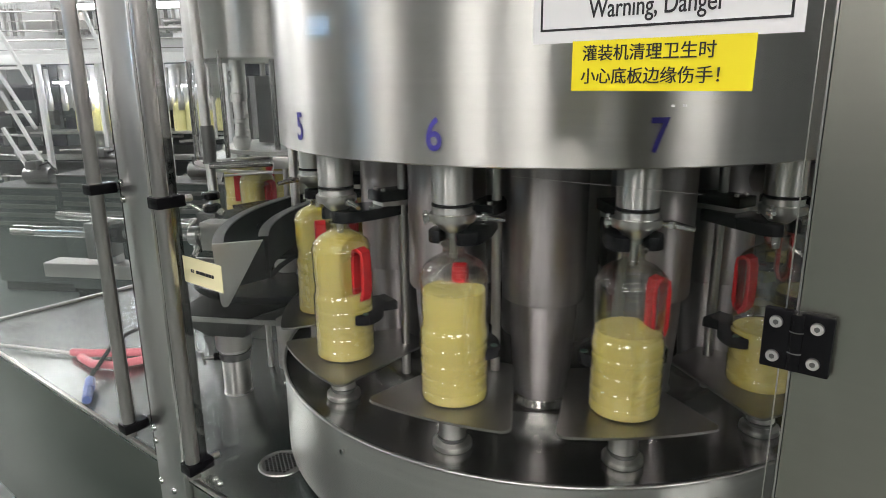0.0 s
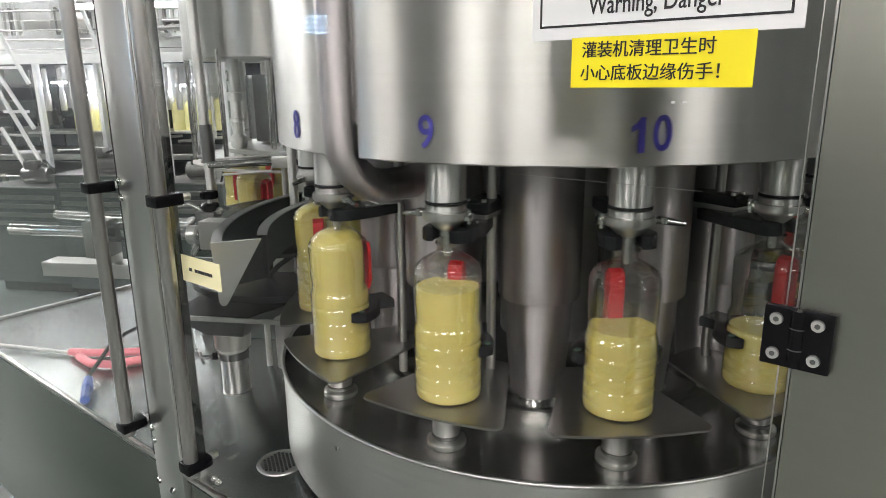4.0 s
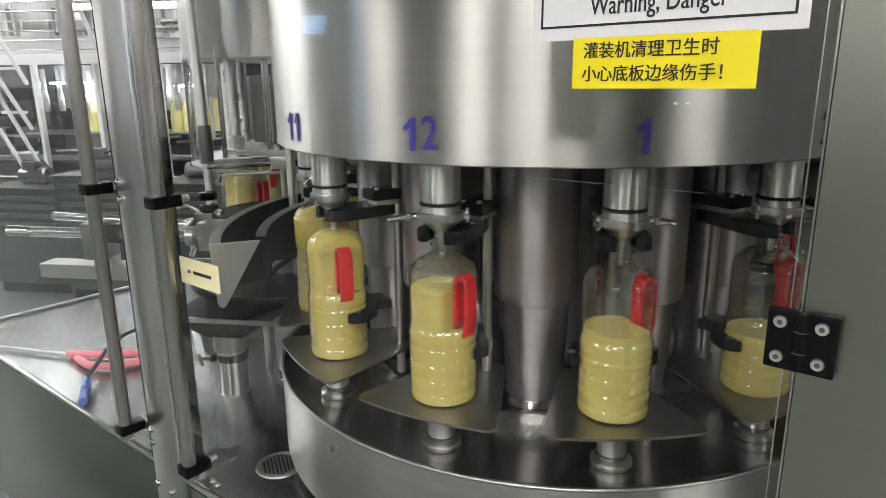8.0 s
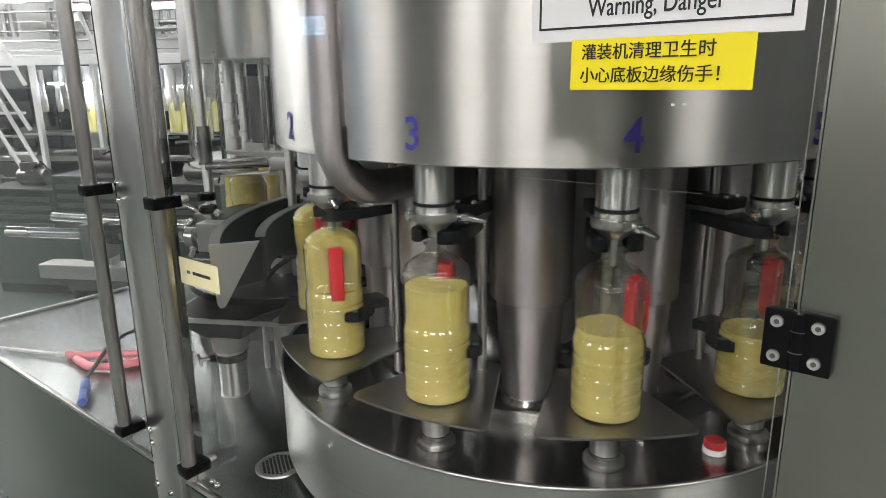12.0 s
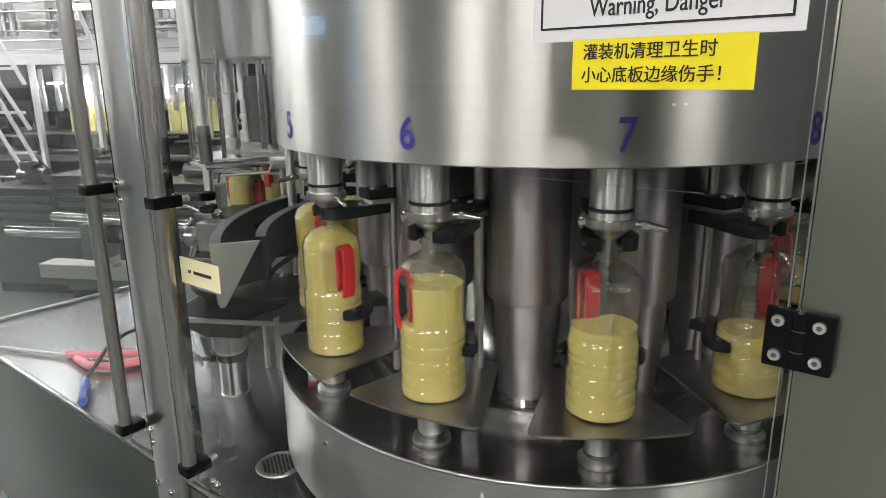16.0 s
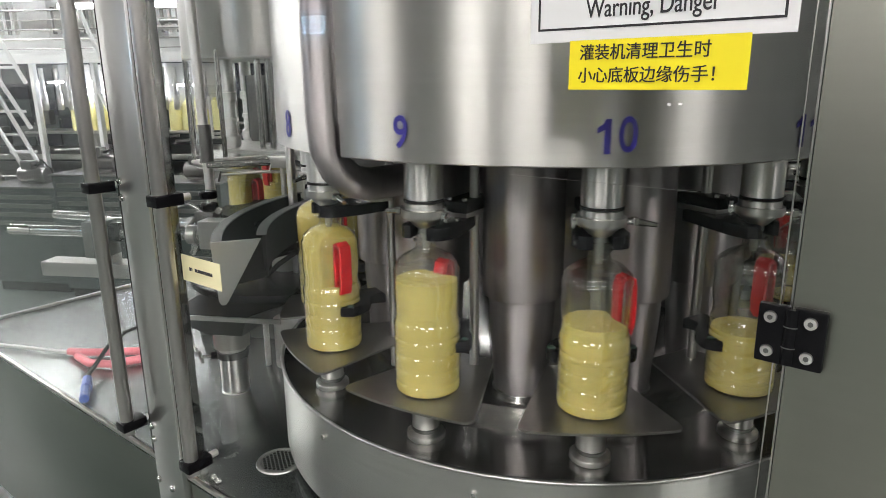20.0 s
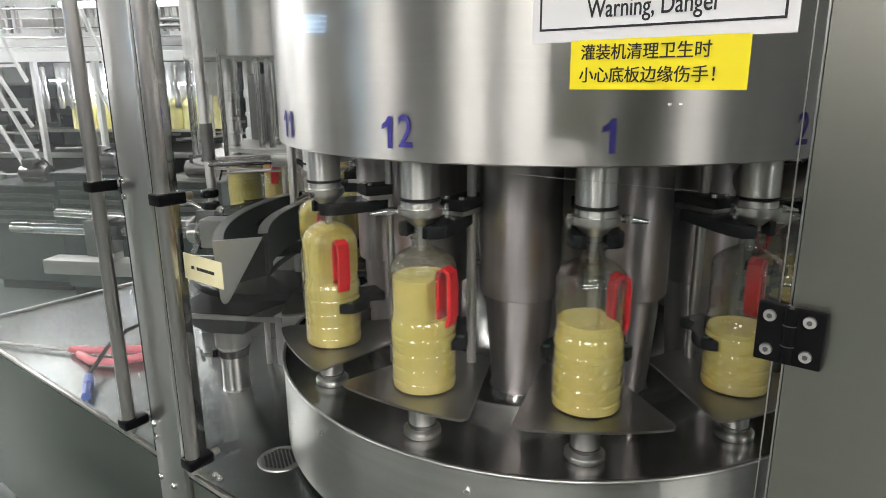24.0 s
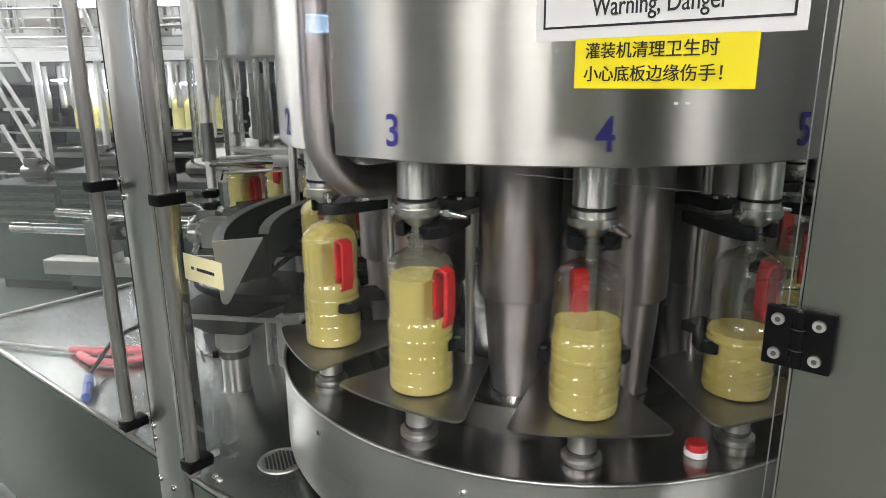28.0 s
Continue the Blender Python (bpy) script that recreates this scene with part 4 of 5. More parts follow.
part("cross_rail", box(-1.50, -0.98, -0.09, -0.02, 1.095, 1.14, 0.006), STEEL, mount, "pale steel cross rail")
part("stand", rod((-1.12, -0.055, BED), (-1.12, -0.055, 1.095), 0.025, 20), STEEL, mount)
part("upright", box(-1.285, -1.265, -0.075, -0.035, 1.14, 1.17), STEEL, mount)
part("cable_clip", box(-1.02, -0.96, -0.03, 0.02, 1.19, 1.29, 0.004), DARK_STEEL, mount)
kn = part("adjusting_screw", rod((-0.985, 0.0, 1.24), (-0.985, 0.0, 1.345), 0.006, 12), POLISHED, mount)
for z in (1.290, 1.326):
    part("knob", lathe([(0.0, z + 0.022), (0.022, z + 0.022), (0.026, z + 0.018), (0.026, z + 0.004), (0.022, z), (0.0, z)], 20, x=-0.985, y=0.0), BLACK, kn, "black knurled knob")

for x, y, z, r in ((-1.03, -0.03, 1.265, 0.012), (-0.955, -0.02, 1.262, 0.014), (-0.93, -0.05, 1.30, 0.010), (-1.06, -0.07, 1.285, 0.011), (-1.00, -0.06, 1.20, 0.015)):
    part("fitting", lathe([(0.0, r), (r * 0.6, r), (r * 0.6, 0.4 * r), (r, 0.3 * r), (r, -0.8 * r), (r * 0.6, -r), (r * 0.6, -2.2 * r), (0.0, -2.2 * r)], 12), CHROME, mount, "small chrome pipe fitting", pose(x, y, z, 20 * (x + 1) * 50, 35))
part("elbow", pipe([(-1.06, -0.07, 1.27), (-1.06, -0.07, 1.30), (-1.05, -0.065, 1.315), (-1.02, -0.05, 1.318), (-0.995, -0.04, 1.30)], 0.007, 10), CHROME, mount, "bent chrome tube")
part("air_hose", pipe([(-0.70, 0.16, 1.16), (-0.78, 0.12, 1.135), (-0.83, 0.10, 1.10), (-0.87, 0.10, 1.06), (-0.92, 0.10, 1.00), (-1.0, 0.10, 0.945), (-1.10, 0.12, 0.93)], 0.008, 10), RUBBER, mount, "black hose")
part("air_hose", pipe([(-0.72, 0.20, 1.02), (-0.83, 0.18, 0.975), (-0.93, 0.18, 0.935), (-1.02, 0.18, 0.91), (-1.08, 0.2, 0.86)], 0.008, 10), RUBBER, mount, "black hose")
part("backing_plate", box(-0.875, -0.815, 0.18, 0.20, 0.98, 1.15, 0.003), COLUMN_STEEL, mount, "dull steel backing plate")
part("guide_pin", rod((-0.925, 0.18, BED), (-0.925, 0.18, 1.125), 0.010, 14), POLISHED, mount)
spray = thing("spray_nozzle", "small steel spray cone on a thin stem beside the tray", "nozzle", pose(-0.80, 0.05, BED))
part("cone", lathe([(0.0, 0.15), (0.006, 0.15), (0.022, 0.09), (0.022, 0.086), (0.0, 0.086)], 20), POLISHED, spray)
part("stem", rod((0, 0, 0), (0, 0, 0.086), 0.007, 12), STEEL, spray)
hop = thing("support_column", "steel support column with a tapered head on the bed", "column", pose(-0.951, -0.007, BED))
part("tube", lathe([(0.0, 0.155), (0.041, 0.155), (0.041, 0.004), (0.044, 0.002), (0.044, 0.0), (0.0, 0.0)], 32), POLISHED, hop)
part("collar", lathe([(0.041, 0.20), (0.054, 0.20), (0.054, 0.15), (0.041, 0.148)], 32), STEEL, hop)
wedge = bmesh.new()
lo = [wedge.verts.new(v) for v in ((-0.05, -0.05, 0.20), (0.06, -0.05, 0.20), (0.06, 0.06, 0.20), (-0.05, 0.06, 0.20))]
hi = [wedge.verts.new(v) for v in ((-0.16, -0.09, 0.272), (0.10, -0.09, 0.272), (0.20, 0.10, 0.272), (-0.16, 0.10, 0.272))]
wedge.faces.new(lo[::-1])
wedge.faces.new(hi)
for i in range(4):
    wedge.faces.new((lo[i], lo[(i + 1) % 4], hi[(i + 1) % 4], hi[i]))
part("head", wedge, DARK_STEEL, hop, "tapered grey steel head")
# the head is solid; a black sheet on top gives the hollow's shade
part("head_shade", slab([(-0.150, -0.082), (0.095, -0.082), (0.188, 0.092), (-0.150, 0.092)], 0.2725, 0.2745), RUBBER, hop, "black sheet standing in for the shaded hollow of the head")
part("head_lip", box(-0.165, 0.205, -0.096, -0.09, 0.262, 0.276), STEEL, hop)
cl = part("clamp_screw", rod((-0.030, -0.030, 0.125), (-0.078, -0.050, 0.125), 0.0065, 12), CHROME, hop)
part("wing", rod((-0.076, -0.049, 0.105), (-0.082, -0.052, 0.146), 0.007, 12, r2=0.0055), CHROME, cl)
part("clamp_nut", rod((-0.036, -0.033, 0.125), (-0.050, -0.039, 0.125), 0.013, 6), BLACK, cl, "black clamp nut")
part("clamp_band", lathe([(0.041, 0.136), (0.047, 0.136), (0.047, 0.114), (0.041, 0.114)], 32), DARK_STEEL, hop, "dark clamp band")
part("hook_plate", pipe([(-0.115, -0.03, 0.26), (-0.112, -0.035, 0.20), (-0.105, -0.04, 0.15), (-0.095, -0.042, 0.145)], 0.004, 8), STEEL, hop)

# capping turret behind
turret = thing("capping_turret", "rotating steel capping turret with numbered heads", "capping machine", pose(CAP_C.x, CAP_C.y, PZ))
part("turret_drum", lathe([(0.0, 0.675), (0.446, 0.675), (0.45, 0.68), (0.45, 1.35), (0.0, 1.35)], 72), DRUM_STEEL, turret, "brushed steel turret drum")
part("spindle", lathe([(0.0, 0.675), (0.075, 0.675), (0.075, 0.0), (0.0, 0.0)], 32), STEEL, turret)
part("guard_disc", lathe([(0.08, 0.325), (0.412, 0.325), (0.416, 0.322), (0.412, 0.319), (0.08, 0.319)], 72), POLISHED, turret, "bright round steel disc")
part("upper_ring", lathe([(0.20, 0.36), (0.345, 0.36), (0.345, 0.345), (0.20, 0.345)], 72), STEEL, turret)
head_me = mesh_of("capping_head", lathe([(0.0, 0.675), (0.022, 0.675), (0.022, 0.56), (0.027, 0.558), (0.027, 0.53), (0.020, 0.528), (0.020, 0.47), (0.026, 0.468), (0.026, 0.455), (0.020, 0.453), (0.020, 0.41), (0.030, 0.40), (0.030, 0.37), (0.022, 0.355), (0.022, 0.325), (0.0, 0.325)], 24, y=-0.31), POLISHED)
post_me = mesh_of("turret_rod", rod((0, -0.285, 0.325), (0, -0.285, 0.675), 0.011, 14), CHROME)
clear_me = mesh_of("head_guard", box(-0.055, 0.055, -0.235, -0.225, 0.38, 0.62), DARK_STEEL)
for k in range(1, 7):
    hd_ = part("capping_head", head_me, POLISHED, turret, "steel capping head", spin(60 * k))
    part("head_number", text_mesh(str(k), 0.055, LABEL_GREY, 0.0005, 0.8), LABEL_GREY, hd_, "grey head number", pose(0, -0.3345, 0.615))
    part("turret_rod", post_me, STEEL, turret, "", spin(60 * k + 30))
    part("turret_rod", post_me, STEEL, turret, "", spin(60 * k + 39))
    part("head_guard", clear_me, DARK_STEEL, turret, "dull grey plate", spin(60 * k + 14))

shield = thing("turret_shield", "clear curved acrylic shield round the capping turret", "shield", pose(CAP_C.x, CAP_C.y, PZ))
clear_wall = part("shield_wall", lathe([(0.432, 0.335), (0.435, 0.335), (0.435, 0.672), (0.432, 0.672), (0.432, 0.335)], 48, a0=-70, a1=95), ACRYLIC, shield)
clear_wall.visible_shadow = False
for a in (-66, -20, 40, 88):
    part("shield_strut", rod((0.446 * math.sin(radians(a)), -0.446 * math.cos(radians(a)), 0.30), (0.446 * math.sin(radians(a)), -0.446 * math.cos(radians(a)), 0.70), 0.008, 12), CHROME, shield, "slim chrome strut")
part("shield_ring", lathe([(0.428, 0.298), (0.455, 0.298), (0.455, 0.306), (0.428, 0.306), (0.428, 0.298)], 48, a0=-70, a1=95), STEEL, shield)

lamp_rod = thing("stay_rod", "upright steel stay rod with a dark sleeve", "rod", pose(-1.13, 0.29, 0), "stay rods")
part("rod", rod((0, 0, BED), (-0.02, 0, 2.4), 0.0165, 20), POLISHED, lamp_rod)
part("sleeve", rod((-0.006, 0, 1.395), (-0.008, 0, 1.52), 0.021, 20), DARK_STEEL, lamp_rod, "dark sleeve")
for x, y in ((-0.79, 0.16), (-0.755, 0.20)):
    solid("stay_rod", rod((x, y, BED), (x, y, 2.5), 0.014, 16), POLISHED, "plain upright steel stay rod beside the turret", "rod", "stay rods")
bar = thing("cap_chute", "slender steel cap chute above the outfeed", "chute", pose(0, 0, 0))
part("chute_bar", rod((-1.10, 0.22, 1.395), (-0.86, 0.26, 1.405), 0.0125, 16), CHROME, bar)
part("chute_frame", pipe([(-1.07, 0.21, 1.415), (-0.90, 0.235, 1.425), (-0.885, 0.24, 1.405), (-0.895, 0.235, 1.375), (-1.05, 0.21, 1.365)], 0.004, 8), STEEL, bar, "thin wire frame")
part("chute_block", box(-0.89, -0.83, 0.235, 0.285, 1.385, 1.425, 0.004), STEEL, bar)
part("chute_rod", rod((-0.86, 0.26, BED), (-0.86, 0.26, 1.385), 0.009, 12), STEEL, bar)
part("air_hose", pipe([(-0.84, 0.26, 1.41), (-0.78, 0.22, 1.40), (-0.73, 0.16, 1.37), (-0.70, 0.10, 1.335), (-0.69, 0.05, 1.30)], 0.009, 10), RUBBER, bar, "black hose")
part("hose_end", rod((-0.69, 0.05, 1.30), (-0.69, 0.045, 1.26), 0.013, 12), POLISHED, bar)

rails = thing("guide_rail", "bright steel guide rails between filler and capper", "rail", pose(0, 0, 0))
for k, z in enumerate((1.215, 1.245, 1.275, 1.31)):
    part("rail_bar", rod((-0.98, 1.30 + 0.02 * (k % 2), z), (-0.40, 1.22 + 0.02 * (k % 2), z), 0.008, 12), CHROME, rails, "bright steel bar")
for x in (-0.96, -0.44):
    part("rail_post", rod((x, 1.315 - 0.14 * (x + 0.96), BED), (x, 1.315 - 0.14 * (x + 0.96), 1.33), 0.013, 12), STEEL, rails)

# conveyors
def conveyor(x0, x1, y, label, m):
    c = thing("conveyor", label, "conveyor", m)
    part("belt", box(x0, x1, y - 0.06, y + 0.06, PZ - 0.025, PZ, 0.002), DARK_STEEL, c, "flat chain belt")
    for s in (-1, 1):
        part("side_frame", box(x0, x1, y + s * 0.075 - 0.012, y + s * 0.075 + 0.012, PZ - 0.12, PZ + 0.01, 0.002), STEEL, c)
        for x in (x0 + 0.25, x1 - 0.25):
            part("leg", box(x - 0.02, x + 0.02, y + s * 0.075 - 0.011, y + s * 0.075 + 0.011, 0.0, PZ - 0.12), STEEL, c)


C_END = on_circle(CAP_C, CAP_R, C_OUT)
conveyor(0.0, 9.6, 0.0, "steel outfeed conveyor behind the capping turret", pose(C_END.x, C_END.y, 0, 0, 0, 90))
conveyor(0.0, 6.9, 0.0, "steel infeed conveyor beside the filler", pose(PITCH_R + STAR_R, STAR_R, 0))
instar = thing("star_wheel", "steel infeed star plate that brings bottles to the filler", "star wheel", pose(PITCH_R + STAR_R, 0, PZ))
part("table_disc", lathe([(0.0, 0.0), (0.14, 0.0), (0.14, -0.02), (0.0, -0.02)], 40), STEEL, instar)
part("column", lathe([(0.06, -0.02), (0.06, BED - PZ), (0.0, BED - PZ)], 24), STEEL, instar)

# machinery behind the filler
solid("rear_guard", box(-0.35, 2.2, 1.02, 1.05, BED, 2.3), SIDE_STEEL, "satin steel rear guard panel behind the filler", "panel", kind="structure")
unit = thing("infeed_unit", "dark steel infeed drive unit behind the filler", "machine", pose(0.86, 0.62, BED))
part("housing", box(-0.22, 0.30, -0.12, 0.25, 0.0, 0.95, 0.01), DARK_STEEL, unit)
part("gear_box", box(-0.30, -0.22, -0.05, 0.12, 0.42, 0.75, 0.008), STEEL, unit)
part("motor", rod((0.05, -0.20, 0.82), (0.05, -0.12, 0.82), 0.07, 24), BLACK, unit)
for z in (0.50, 0.58, 0.66):
    part("guide_bar", rod((-0.42, -0.30, z), (0.30, -0.16, z), 0.009, 12), POLISHED, unit, "thin steel guide bar")
part("bar_post", rod((-0.33, -0.283, 0.0), (-0.33, -0.283, 0.70), 0.014, 14), STEEL, unit)
part("clip", box(-0.35, -0.31, -0.305, -0.262, 0.60, 0.65, 0.004), BLACK, unit)
part("clip", box(-0.35, -0.31, -0.305, -0.262, 0.48, 0.53, 0.004), BLACK, unit)

for k, (x, y, z) in enumerate(((-0.20, -0.42, 0.58), (-0.15, -0.38, 0.66), (-0.24, -0.36, 0.74), (-0.10, -0.44, 0.50), (-0.18, -0.40, 0.80), (-0.06, -0.36, 0.72))):
    kb = part("clamp_knob", lathe([(0.0, 0.024), (0.016, 0.024), (0.020, 0.018), (0.020, 0.004), (0.010, 0.0), (0.010, -0.03), (0.0, -0.03)], 16), (CHROME, WHITE, POLISHED)[k % 3], unit, "small clamp knob", pose(x, y, z, 60 + 25 * k, 20 * k, 0))
    part("knob_stem", rod((0, 0, -0.03), (0, 0, -0.09), 0.006, 10), CHROME, kb)
part("clamp_plate", box(-0.26, -0.14, -0.372, -0.36, 0.52, 0.78, 0.004), PANEL_STEEL, unit, "satin steel clamp plate")
part("clamp_arm", rod((-0.20, -0.36, 0.62), (-0.10, -0.05, 0.62), 0.014, 14), CHROME, unit)
part("clamp_arm", rod((-0.20, -0.36, 0.72), (-0.10, -0.05, 0.72), 0.014, 14), CHROME, unit)

# ---------------------------------------------------------------- small things on the bed and the doors
tag = thing("paper_label", "cream paper label with one printed line on the door", "label", FR @ pose(-0.3565, -0.0005, 1.272))
part("sheet", box(-0.0715, 0.0715, -0.0008, 0.0, -0.029, 0.029), CREAM, tag)
for x0, x1 in ((-0.043, -0.037), (-0.035, -0.032), (-0.022, -0.012), (-0.0105, -0.002), (-0.001, 0.012), (0.0135, 0.022), (0.0235, 0.034), (0.0355, 0.042)):
    part("printed_bar", box(x0, x1, -0.0014, -0.0008, -0.0035, 0.0035), INK, tag)

strainer = thing("drain_strainer", "round perforated steel drain strainer in the bed", "strainer", pose(-0.652, -0.372, BED))
part("rim", lathe([(0.050, 0.0), (0.050, 0.003), (0.058, 0.003), (0.060, 0.0)], 40), POLISHED, strainer)
part("bowl", lathe([(0.0, 0.0012), (0.050, 0.0022), (0.050, 0.0003), (0.0, 0.0003)], 40), STEEL, strainer)
holes = bmesh.new()
for i in range(-7, 8):
    for j in range(-8, 9):
        hx, hy = 0.0108 * (i + 0.5 * (j % 2)), 0.0094 * j
        if math.hypot(hx, hy) < 0.046:
            lathe([(0.0, 0.0027), (0.0042, 0.0027), (0.0042, 0.0012)], 10, holes, hx, hy)
tagged(part("holes", holes, RUBBER, strainer, "small round holes"), kind="stuff")

wand = thing("hand_tool", "steel hand tool with two red grips lying on the bed", "tool", pose(0, 0, 0))
part("shaft", rod((-1.99, 0.183, BED + 0.012), (-1.66, 0.153, BED + 0.012), 0.006, 12), POLISHED, wand)
part("grip", pipe([(-1.66, 0.153, BED + 0.016), (-1.58, 0.150, BED + 0.018), (-1.50, 0.165, BED + 0.018), (-1.38, 0.20, BED + 0.016)], 0.014, 12), PINK, wand, "red plastic grip")
part("grip", pipe([(-1.60, 0.12, BED + 0.016), (-1.52, 0.07, BED + 0.018), (-1.44, 0.07, BED + 0.018), (-1.33, 0.16, BED + 0.016)], 0.014, 12), PINK, wand, "red plastic grip")

lead = thing("power_lead", "black cable with a blue plug on the bed", "cable", pose(0, 0, 0))
part("cable", pipe([(-1.36, 0.45, BED + 0.10), (-1.44, 0.36, BED + 0.075), (-1.50, 0.25, BED + 0.06), (-1.50, 0.15, BED + 0.05), (-1.47, 0.05, BED + 0.035), (-1.445, -0.03, BED + 0.028), (-1.43, -0.06, BED + 0.022)], 0.007, 10), RUBBER, lead)
part("plug", rod((-1.435, -0.05, BED + 0.022), (-1.36, -0.165, BED + 0.016), 0.0145, 8), BLUE, lead, "blue plastic plug")
part("plug_collar", rod((-1.41, -0.085, BED + 0.020), (-1.398, -0.105, BED + 0.019), 0.0165, 12), BLUE, lead)

bolt_me = mesh_of("post_bolt", lathe([(0.0, 0.008), (0.006, 0.007), (0.009, 0.003), (0.009, 0.0), (0.0, 0.0)], 16), CHROME)
for u_, w_, z_ in ((-0.632, -0.012, 1.441), (-0.632, -0.012, 1.403), (-0.632, -0.012, 0.825), (-0.632, -0.012, 0.79), (-0.632, -0.012, 0.675), (-0.57, -0.012, 0.672), (-0.56, -0.012, 0.30)):
    m = FR @ pose(u_, w_, z_, 90)
    b_ = new("post_bolt", bolt_me)
    b_.matrix_basis = m
    tagged(b_, "domed steel bolt head on the guard post", "bolt", "post bolts")
for x, y in ((-1.12, -0.229), (-1.126, -0.268), (-1.155, -0.262), (-0.783, -0.465), (-0.765, -0.478)):
    b_ = new("bed_bolt", bolt_me)
    b_.matrix_basis = pose(x, y, BED)
    tagged(b_, "small steel bolt head on the machine bed", "bolt", "bed bolts")

# control panel out in the hall; the door mirrors its lit display
panel = thing("control_panel", "free-standing control panel with a lit blue display", "control panel", pose(-2.508, -1.207, 0, 0, 0, -78))
part("pedestal", box(-0.04, 0.04, -0.16, -0.08, 0.0, 1.6, 0.006), GREY_PAINT, panel)
part("cabinet", box(-0.2, 0.2, -0.2, -0.02, 1.55, 2.15, 0.01), GREY_PAINT, panel)
part("screen", box(-0.06, 0.06, -0.018, -0.012, 1.865, 1.965), RUBBER, panel)
for i in range(4):
    for j in range(7):
        part("digit", box(-0.054 + 0.0155 * j, -0.043 + 0.0155 * j, -0.0115, -0.010, 1.939 - 0.023 * i, 1.953 - 0.023 * i), DISPLAY, panel, "lit blue digit")

# ---------------------------------------------------------------- other machines across the hall
FARM = pose(-4.3, 4.1, 0, 0, 0, 4)
far = thing("filling_line", "pale enclosed bottling machine across the hall", "machine", FARM)
part("base_cabinet", box(-3.2, 2.6, -0.05, 1.6, 0.0, 0.72, 0.02), BASE_PAINT, far, "dark green-grey base")
for k in range(12):
    part("leg_frame", box(-3.0 + 0.47 * k, -2.96 + 0.47 * k, -0.10, -0.06, 0.0, 0.80), (SIDE_STEEL, DARK_STEEL)[k % 2], far)
for k in (0, 1, 3, 6):
    part("lower_rail", rod((-3.3, -0.14 - 0.03 * (k % 3), 0.78 - 0.085 * k), (2.7, -0.14 - 0.03 * (k % 3), 0.78 - 0.085 * k), 0.009 + 0.004 * (k % 2), 10), (STEEL, POLISHED, DARK_STEEL)[k % 3], far)
part("back_panel", box(-3.2, 2.6, 1.56, 1.6, 0.72, 1.88), BASE_PAINT, far, "dark grey panel")
# shadow under the header, put in as a dark sheet
part("canopy_shade", box(-3.2, 2.6, 0.62, 0.64, 1.50, 1.88), DARK_FILL, far, "dark sheet standing in for the shade below the header")
part("header", box(-3.25, 2.65, -0.08, 1.62, 1.90, 2.06, 0.02), GREY_PAINT, far, "pale header beam")
part("header_rail", box(-3.25, 2.65, -0.11, -0.08, 1.84, 1.93, 0.01), WALL_PAINT, far)
for i in range(10):
    x = -3.1 + 0.62 * i
    part("upright", box(x - 0.02, x + 0.02, -0.07, 0.0, 0.72, 1.90, 0.006), GREY_PAINT, far)
    if i % 3 != 2:
        pn = part("window", box(x + 0.04, x + 0.58, -0.04, -0.032, 0.76, 1.84), ACRYLIC, far)
        pn.visible_shadow = False
part("bottle_shelf", box(-0.9, 0.9, 0.08, 0.42, 1.17, 1.20, 0.004), STEEL, far)
for k in range(6):
    part("conduit", rod((-3.2, -0.135, 1.97 + 0.085 * k), (2.6, -0.135, 1.97 + 0.085 * k), (0.004, 0.009, 0.006)[k % 3], 8), (DARK_STEEL, STEEL)[k % 2], far, "thin steel conduit")
for k in range(46):
    x = -2.1 + 0.075 * k
    if k % 12 < 8:
        part("grille_bar", box(x, x + 0.02, -0.118, -0.085, 2.10, 2.34), (DARK_STEEL, STEEL)[k % 2], far)
part("inner_table", box(-3.1, 2.5, 0.2, 1.2, 0.90, 0.96, 0.01), STEEL, far)
for i, (x, r, z0, z1) in enumerate(((-1.8, 0.34, 1.38, 1.84), (-0.5, 0.30, 1.42, 1.84), (0.7, 0.36, 1.40, 1.84), (1.8, 0.25, 1.4, 1.84))):
    part("turret", lathe([(0.0, z0), (r, z0), (r, z1), (0.0, z1)], 32, x=x, y=0.6), STEEL, far, "steel turret")
    part("spindle", lathe([(0.07, z0), (0.07, 0.96)], 20, x=x, y=0.6), STEEL, far)
for x0, x1, y0, y1, h in ((-3.1, -2.2, 0.1, 1.3, 0.55), (-2.0, -1.2, 0.0, 1.2, 0.42), (-1.1, -0.45, 0.05, 1.2, 0.62), (-0.3, 0.5, 0.0, 1.1, 0.40), (0.7, 1.3, 0.1, 1.2, 0.5), (1.5, 2.4, 0.1, 1.2, 0.34)):
    cb = part("top_cabinet", box(x0, x1, y0, y1, 2.06, 2.06 + h, 0.015), WALL_PAINT, far, "white machine cabinet")
    for k in range(7):
        part("louvre", box(x0 + 0.1 + 0.035 * k, x0 + 0.115 + 0.035 * k, y0 - 0.012, y0 - 0.001, 2.12, 2.06 + h - 0.08), GREY_PAINT, cb)
for z, y in ((2.75, 0.2), (2.95, 0.6), (3.25, 0.1), (3.5, 0.9)):
    part("overhead_pipe", rod((-3.3, y, z), (2.7, y, z), 0.045, 12), GREY_PAINT, far, "pale overhead pipe")
for i in range(7):
    x = -3.0 + 0.9 * i
    part("pipe_hanger", box(x - 0.02, x + 0.02, 0.05, 1.0, 3.52, 3.56), GREY_PAINT, far)
    part("pipe_post", box(x - 0.025, x + 0.025, 0.95, 1.0, 2.06, 3.6), GREY_PAINT, far)
